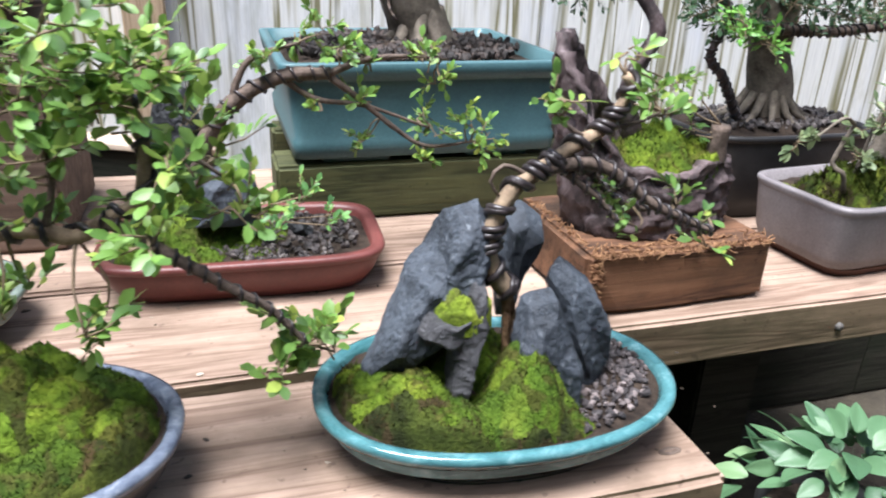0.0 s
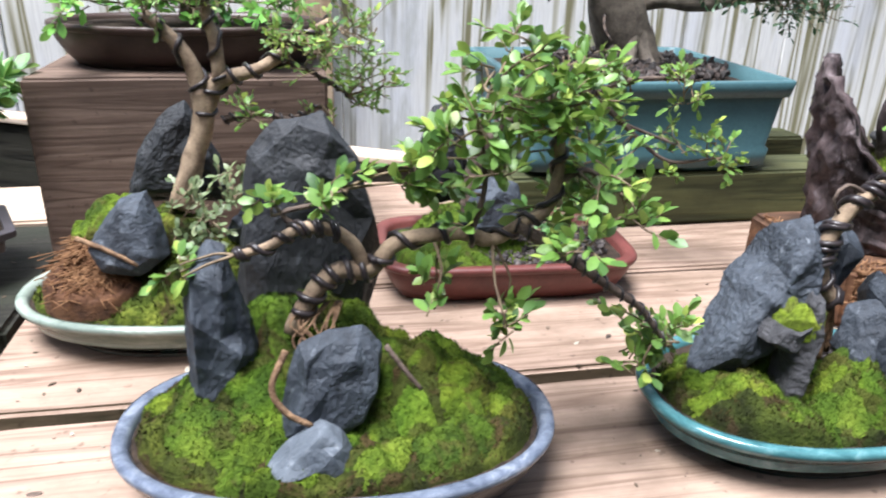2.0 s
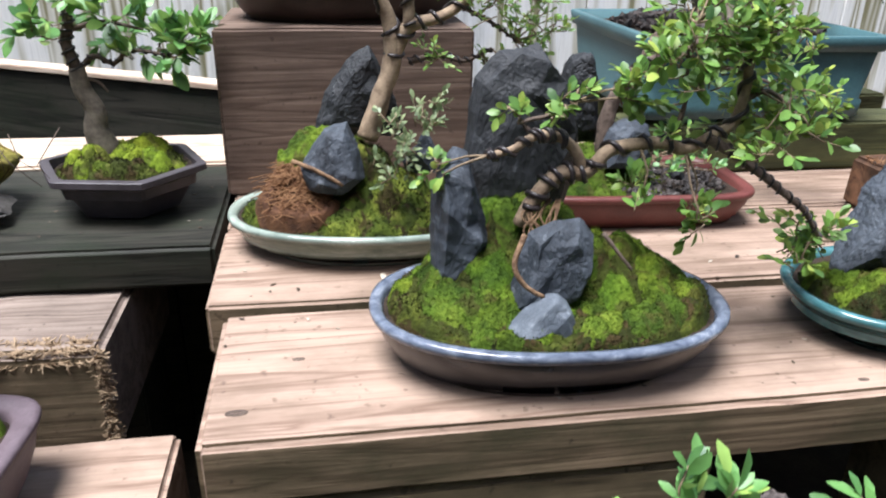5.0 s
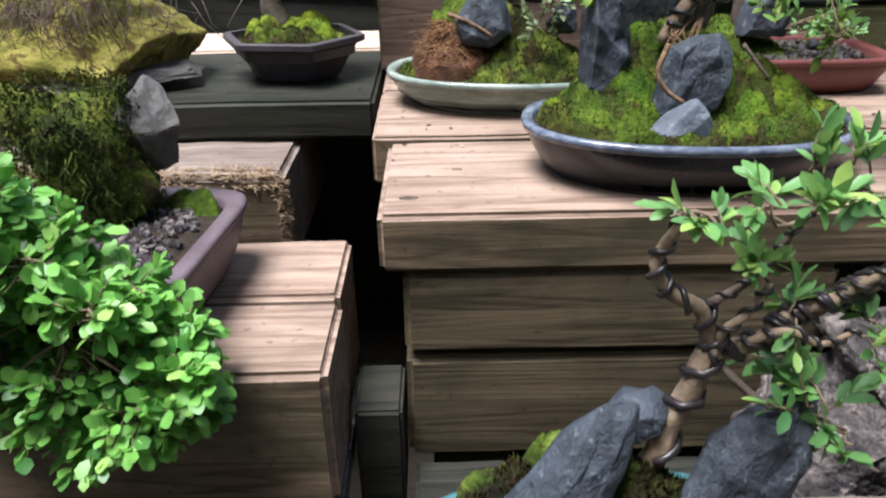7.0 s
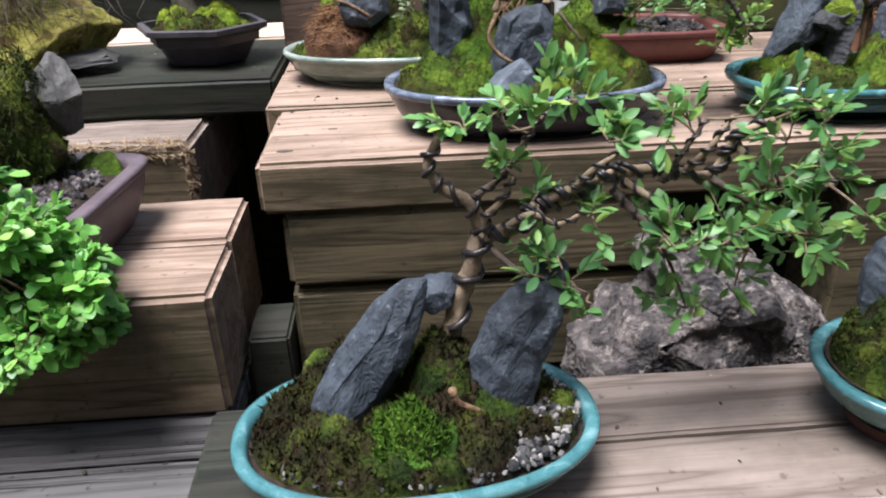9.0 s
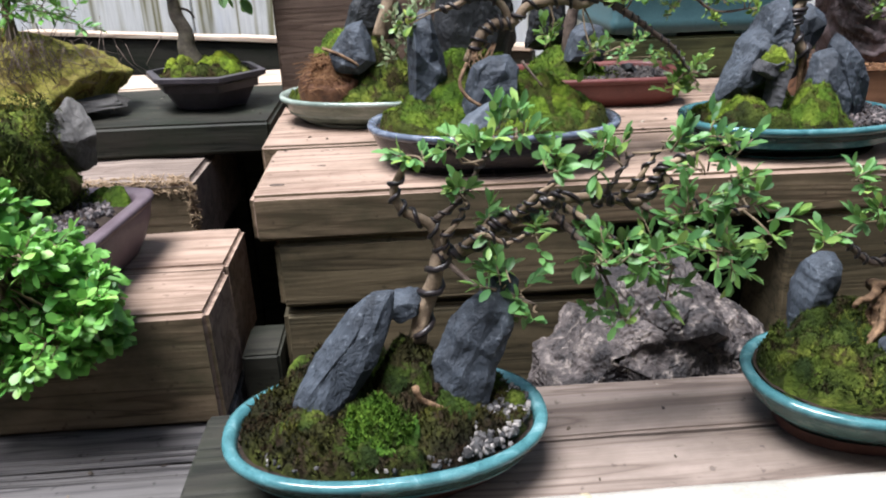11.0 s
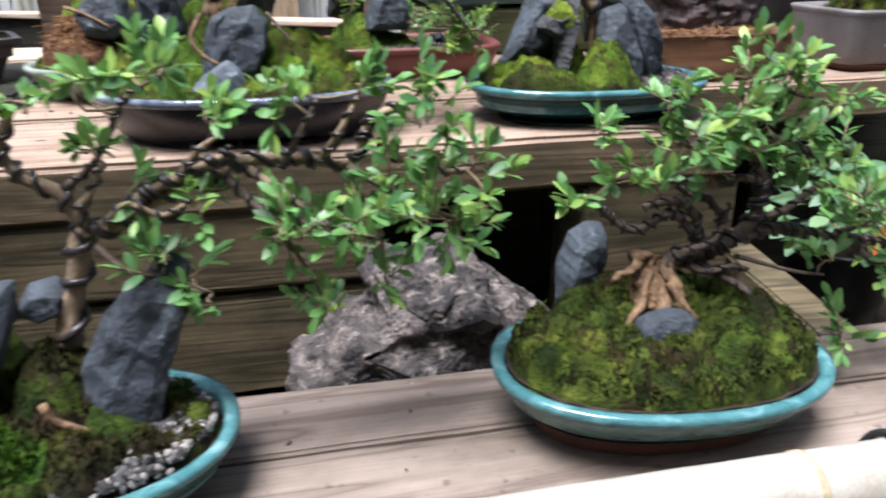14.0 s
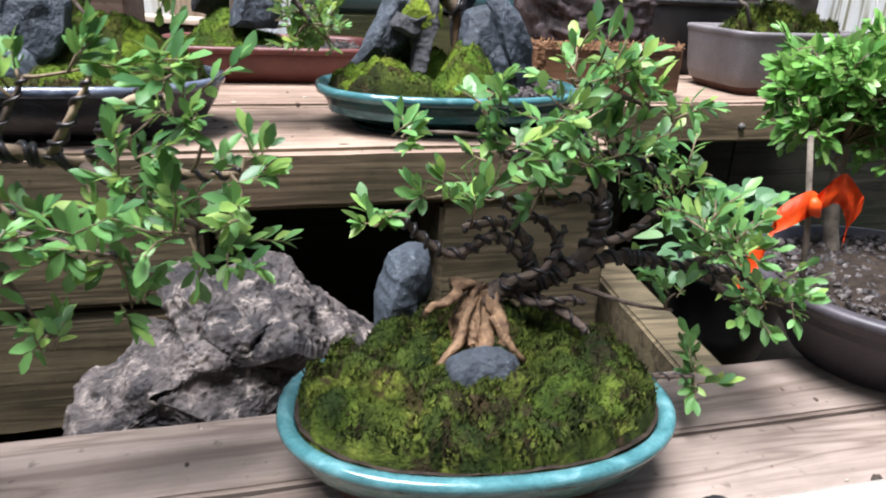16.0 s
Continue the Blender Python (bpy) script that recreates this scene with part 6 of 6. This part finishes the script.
def blue_planter():
    c, z0, z1 = (0.846, 0.816), 0.8385, 0.985
    r = thing("large_bonsai", (c[0], c[1], z0), "old flared-trunk tree in a large blue rectangular planter", "bonsai")
    a, b = 0.212, 0.192
    prof = [(-0.014, z0 + 0.008), (-0.010, z0 + 0.010), (-0.008, z0 + 0.035), (-0.012, z0 + 0.04), (-0.003, z1 - 0.026)]
    ob = part("planter", lathe(c, a, b, prof, 0, "oval", 26.0, 200), blue_plastic, r)
    part("rim", lathe(c, a, b, [(-0.004, z1 - 0.026), (0.004, z1 - 0.025), (0.008, z1 - 0.002), (0.006, z1), (-0.006, z1), (-0.010, z1 - 0.05)], 0, "oval", 26.0, 200, closed=False), blue_plastic, ob)
    for fx in (-0.11, 0.11):
        board(r, c[0] + fx - 0.05, c[0] + fx + 0.05, c[1] - 0.17, c[1] + 0.165, z0, z0 + 0.010, blue_plastic, "foot", 0.002)
    part("soil", soil_disc(c, a - 0.011, b - 0.011, z1 - 0.02, 0, "oval", 14.0, lift=0.02), soil_mat, r)
    rng = np.random.default_rng(41)
    part("bark_mulch", pebbles(rng, c, a - 0.02, b - 0.02, z1 - 0.004, 700, 0.008), mulch_mat, r, "dark bark chips", False, "stuff")
    L = [limb(r, [(0.894, 0.87, 0.965), (0.886, 0.87, 1.0), (0.868, 0.868, 1.05), (0.848, 0.87, 1.12), (0.856, 0.87, 1.25)], 0.052, 0.034, bark_grey, "trunk", lumps=0.35)]
    for k in range(9):
        t = k * 0.7 + 0.2
        limb(r, [(0.89 + 0.02 * math.cos(t), 0.87 + 0.02 * math.sin(t), 1.03), (0.89 + 0.05 * math.cos(t), 0.87 + 0.05 * math.sin(t), 0.985), (0.89 + 0.10 * math.cos(t), 0.87 + 0.09 * math.sin(t), 0.968)], 0.02, 0.004, bark_grey, "root")
    L.append(limb(r, [(0.868, 0.868, 1.07), (0.93, 0.85, 1.085), (1.0, 0.83, 1.08), (1.08, 0.81, 1.095), (1.2, 0.8, 1.10)], 0.016, 0.006, bark_grey))
    L.append(limb(r, [(0.866, 0.868, 1.07), (0.80, 0.85, 1.10), (0.72, 0.84, 1.10), (0.64, 0.83, 1.12)], 0.014, 0.005, bark_grey))
    L.append(limb(r, [(0.93, 0.85, 1.085), (0.97, 0.83, 1.115), (1.03, 0.82, 1.12)], 0.008, 0.004, bark_grey))
    L.append(limb(r, [(0.83, 0.85, 1.07), (0.825, 0.83, 1.04), (0.835, 0.82, 1.02)], 0.003, 0.002, bark_brown, wire=0.001))
    cl = [(1.05, 1.10, 0.045), (1.1, 1.095, 0.05), (1.15, 1.09, 0.05), (1.2, 1.10, 0.06), (1.0, 1.12, 0.04), (1.12, 1.13, 0.05), (1.18, 1.14, 0.05), (0.95, 1.14, 0.05), (0.66, 1.13, 0.04), (0.62, 1.12, 0.04), (0.72, 1.14, 0.04)]
    crown(r, cl, 0.80, L, leaf_deep, twig_mat, 0.013, 40, 87, singles=0, scatter=0.9)


def bark_pot():
    r = thing("log_planting", (1.05, 0.37, 0.828), "hollow bark-covered log planted with moss and small shrubs", "log planting")
    shell, n, m = [], 110, 26
    rows = [(j / m, 0.0) for j in range(m + 1)] + [(j / m, 0.014) for j in range(m, 3, -1)]
    for f, inset in rows:
        for i in range(n):
            t = 2 * math.pi * i / n
            top = 0.085 + 0.14 * max(0, math.cos(t - 2.75)) ** 1.2
            p = Vector((math.cos(t) * 4, math.sin(t) * 4, f * 5))
            k = 1 + 0.10 * noise.noise(p) + 0.08 * noise.noise(p * 3) + 0.06 * (1 - 2 * abs(noise.noise(Vector((p.x * 5, p.y * 5, p.z * 1.4)))))
            shell.append((1.05 - 0.02 * f + ((0.104 + 0.012 * f) * k - inset) * math.cos(t), 0.37 + (0.072 * k - inset) * math.sin(t), 0.828 + (top + 0.014 * noise.noise(p * 1.4)) * f))
    faces = [(j * n + i, j * n + (i + 1) % n, (j + 1) * n + (i + 1) % n, (j + 1) * n + i) for j in range(len(rows) - 1) for i in range(n)]
    faces.append(tuple(range(n))[::-1])
    bm = (np.array(shell), faces)
    part("bark_shell", bm, bark_log, r, "curved shell of rough purple-brown bark")
    geo, h = mound((1.05, 0.365), 0.088, 0.064, 0.905, [(1.04, 0.36, 0.055, 0.05, 0.045), (1.10, 0.345, 0.03, 0.035, 0.04), (1.0, 0.37, 0.03, 0.04, 0.04)], 0, 2.0, 71)
    mo = part("moss", geo, moss_bright, r, "bright green moss")
    part("moss_fuzz", tufts(np.random.default_rng(9), (1.05, 0.365), 0.08, 0.058, h, None, 0.903, 2200, 0.004), moss_bright, mo, kind="stuff")
    L = [limb(r, [(1.115, 0.335, 0.89), (1.115, 0.335, 0.955)], 0.012, 0.011, bark_brown, "stub")]
    L.append(limb(r, [(1.02, 0.37, 0.93), (1.0, 0.36, 1.0), (1.02, 0.35, 1.06), (1.0, 0.36, 1.1)], 0.012, 0.008, bark_log, "trunk"))
    cl = [(1.06, 1.0, 0.028), (1.09, 0.985, 0.022), (1.03, 0.985, 0.02), (1.08, 0.95, 0.02)]
    crown(r, cl, 0.35, L, leaf_fresh, twig_mat, 0.012, 14, 97)


def grey_pot():
    c, a, b, z0, z1, turn = (1.405, 0.375), 0.128, 0.092, 0.75, 0.852, 4
    r = thing("bonsai", (c[0], c[1], z0), "mossy tree stump planting in a grey rectangular clay pot", "bonsai", "potted bonsai")
    prof = [(-0.02, z0 + 0.012), (-0.014, z0 + 0.014), (-0.009, z0 + 0.03), (-0.003, z1 - 0.012)]
    ob = part("pot", lathe(c, a, b, prof, turn, "oval", 7.0), grey_clay, r)
    part("rim", lathe(c, a, b, [(-0.003, z1 - 0.012), (0.0, z1 - 0.004), (-0.001, z1), (-0.010, z1), (-0.013, z1 - 0.03)], turn, "oval", 7.0, closed=False), grey_clay, ob)
    part("foot", lathe(c, a - 0.03, b - 0.025, [(0, z0), (0.004, z0), (0.012, z0 + 0.013)], turn, "oval", 7.0), foot_clay, ob)
    bed(r, c, a - 0.014, b - 0.014, z1 - 0.012, turn, [(1.37, 0.35, 0.045, 0.06, 0.05), (1.45, 0.38, 0.04, 0.06, 0.05)], moss_dark, 3500, 75, 5.0, size=0.008, cushion=0.01)
    L = [limb(r, [(1.44, 0.385, 0.87), (1.45, 0.385, 0.93), (1.44, 0.39, 1.0)], 0.03, 0.02, bark_grey, "trunk", lumps=0.4)]
    L.append(limb(r, [(1.32, 0.33, 0.86), (1.30, 0.32, 0.89), (1.29, 0.33, 0.90), (1.31, 0.33, 0.95)], 0.0035, 0.0025, bark_grey))
    L.append(limb(r, [(1.31, 0.33, 0.95), (1.28, 0.32, 0.96), (1.24, 0.32, 0.935)], 0.0025, 0.0015, bark_grey))
    L.append(limb(r, [(1.34, 0.34, 0.87), (1.36, 0.34, 0.96), (1.40, 0.34, 1.03)], 0.003, 0.0015, bark_grey))
    cl = [(1.36, 0.94, 0.04), (1.40, 0.97, 0.045), (1.44, 0.95, 0.045), (1.38, 1.0, 0.04), (1.47, 1.0, 0.05), (1.33, 0.91, 0.025), (1.24, 0.935, 0.022)]
    crown(r, cl, 0.33, L, leaf_grey, twig_mat, 0.017, 16, 98, singles=40)


def black_pot():
    c, a, b, z0, z1 = (1.41, 0.60), 0.16, 0.10, 0.75, 0.888
    r = thing("bonsai", (c[0], c[1], z0), "twisted tree with spreading roots in a black plastic pot", "bonsai", "potted bonsai")
    oval_pot(r, c, a, b, z0, z1, 0, black_plastic, black_plastic, power=4.0, flare=0.014)
    part("soil", soil_disc(c, a - 0.012, b - 0.012, z1 - 0.006, 0, "oval", 4.0, lift=0.02), soil_mat, r)
    rng = np.random.default_rng(51)
    part("gravel", pebbles(rng, c, a - 0.02, b - 0.02, z1 + 0.006, 400, 0.006), grit_mat, r, "dark grit", False, "stuff")
    L = [limb(r, [(1.40, 0.60, 0.89), (1.40, 0.60, 0.95), (1.385, 0.60, 1.02), (1.39, 0.60, 1.10), (1.38, 0.6, 1.2)], 0.04, 0.03, bark_grey, "trunk", lumps=0.4)]
    for k in range(8):
        t = 2.4 + k * 0.5
        limb(r, [(1.40 + 0.02 * math.cos(t), 0.60 + 0.02 * math.sin(t), 0.945), (1.40 + 0.05 * math.cos(t), 0.60 + 0.04 * math.sin(t), 0.91), (1.40 + 0.09 * math.cos(t), 0.60 + 0.06 * math.sin(t), 0.892)], 0.010, 0.003, bark_grey, "root")
    L.append(limb(r, [(1.33, 0.575, 0.90), (1.28, 0.56, 0.965), (1.25, 0.56, 1.0), (1.265, 0.55, 1.06), (1.22, 0.56, 1.1)], 0.007, 0.005, bark_log, wire=0.002))
    L.append(limb(r, [(1.385, 0.6, 1.05), (1.34, 0.57, 1.04), (1.45, 0.55, 1.035), (1.55, 0.54, 1.045), (1.68, 0.54, 1.05)], 0.009, 0.005, bark_brown, wire=0.002))
    cl = [(1.25, 1.05, 0.04), (1.29, 1.045, 0.04), (1.22, 1.075, 0.035), (1.40, 1.07, 0.04), (1.48, 1.06, 0.045), (1.55, 1.06, 0.045), (1.62, 1.06, 0.05), (1.34, 1.09, 0.05), (1.45, 1.11, 0.05), (1.28, 1.11, 0.05)]
    crown(r, cl, 0.56, L, leaf_deep, twig_mat, 0.013, 40, 99)
    cl = [(1.26, 1.045, 0.035), (1.30, 1.03, 0.03)]
    crown(r, cl, 0.52, L, leaf_vivid, twig_mat, 0.013, 34, 101)


def upper_pot():
    c, a, b, z0, z1 = (0.165, 0.725), 0.185, 0.11, 1.0, 1.06
    r = thing("bonsai", (c[0], c[1], z0), "bright leafy shrub in a glossy dark brown oval pot", "bonsai", "potted bonsai")
    oval_pot(r, c, a, b, z0, z1, 0, brown_clay, brown_clay, flare=0.02)
    part("soil", soil_disc(c, a - 0.012, b - 0.012, z1 - 0.008), soil_mat, r)
    L = [limb(r, [(0.16, 0.725, 1.05), (0.165, 0.72, 1.12), (0.15, 0.72, 1.2)], 0.015, 0.01, bark_brown, "trunk")]
    cl = [(0.165 + dx, 1.085 + dz, 0.045) for dx, dz in ((-0.13, 0.0), (-0.07, 0.01), (0.0, 0.0), (0.06, 0.01), (0.12, 0.0), (-0.1, 0.05), (-0.03, 0.06), (0.05, 0.06), (0.11, 0.05), (0.0, 0.1))]
    crown(r, cl, 0.68, L, leaf_vivid, twig_mat, 0.02, 24, 103, singles=40, scatter=0.9)


hexagon_pot()
slab_planting()
left_pot()
bowl_k()
hosta()
blue_planter()
bark_pot()
grey_pot()
black_pot()
upper_pot()


def litter():
    """Dry bits that fell on the boards."""
    rng = np.random.default_rng(61)
    for name, label, x0, x1, y0, y1, z, n in (("leaf_litter", "dry leaf bits and grit scattered on the bench boards", 0.0, 1.1, 0.02, 0.46, 0.7505, 150), ("leaf_litter", "dry leaf bits scattered on the low boards", 0.15, 1.2, -0.5, -0.2, 0.5705, 60), ("leaf_litter", "pale crumbs on the dark shelf board", -0.6, -0.05, 0.41, 0.7, 0.7555, 60), ("leaf_litter", "dry bits on the grey decking", -0.6, -0.06, -0.5, -0.15, 0.4935, 70)):
        v, f = [], []
        for i in range(n):
            x, y = rng.uniform(x0, x1), rng.uniform(y0, y1)
            if 0.22 < y < 0.245:
                continue
            s = rng.uniform(0.0008, 0.0028) * (1.8 if rng.random() < 0.06 else 1)
            m = np.array(Euler((0, 0, rng.uniform(0, 6.3))).to_matrix()) * s
            f += [tuple(j + len(v) * len(ICO_V) for j in t) for t in ICO_F]
            v.append((ICO_V * rng.uniform(0.6, 1.3, (len(ICO_V), 1)) * (1.5, 0.8, 0.35)) @ m.T + (x, y, z + 0.2 * s))
        ob = new(name, mesh_of(name, (np.concatenate(v), f), litter_mat, False))
        tagged(ob, label, "litter", kind="stuff")
    knot = thing("board_knot", (0.03, 0.045, 0.75), "dark knots in the bench board", "knot", kind="structure")
    for kx, ky, s in ((0.03, 0.045, 0.010), (0.082, 0.125, 0.006), (0.893, 0.04, 0.011), (0.62, 0.02, 0.006)):
        part("knot", lathe((kx, ky), s, s * 0.45, [(0, 0.749), (0, 0.7506), (-0.003, 0.7509), (-s * 0.4, 0.7504)]), bark_brown, knot)


litter()


def splinters(parent, edges, count, length, seed, material):
    """Torn fibres along the rough edges of sawn timber."""
    rng = np.random.default_rng(seed)
    base, mesh = np.array(edges, float), []
    for _ in range(count):
        a, b = base[rng.integers(len(base))].reshape(2, 3)
        p = a + (b - a) * rng.random() + rng.normal(0, 0.0022, 3)
        d = rng.normal(0, 1, 3) * (1.0, 0.35, 0.55)
        d *= length * rng.uniform(0.4, 1.2) / np.linalg.norm(d)
        mesh.append(tube([p - d / 2, p + rng.normal(0, 0.0012, 3), p + d / 2], rng.uniform(0.0005, 0.0014), 0.0004, 4))
    part("splinter_fringe", joined(*mesh), material, parent, "torn pale wood fibres", kind="stuff")


straw = mottled("straw", (0.2, 0.13, 0.075), (0.46, 0.34, 0.22), 60, 0.85, 0.4)
rust_fibre = mottled("rust_fibre", (0.14, 0.06, 0.028), (0.36, 0.2, 0.1), 60, 0.85, 0.4)
splinters(shelf, [(-0.6, 0.264, 0.693, -0.146, 0.264, 0.693), (-0.6, 0.262, 0.675, -0.146, 0.262, 0.68), (-0.147, 0.264, 0.69, -0.147, 0.264, 0.55), (-0.6, 0.28, 0.695, -0.15, 0.28, 0.695)], 1300, 0.02, 3, straw)
splinters(cedar, [(0.937, 0.27, 0.828, 1.17, 0.27, 0.828), (0.936, 0.27, 0.828, 0.936, 0.46, 0.828), (0.94, 0.285, 0.829, 1.17, 0.29, 0.829), (0.937, 0.269, 0.82, 0.937, 0.269, 0.765)], 700, 0.014, 4, rust_fibre)
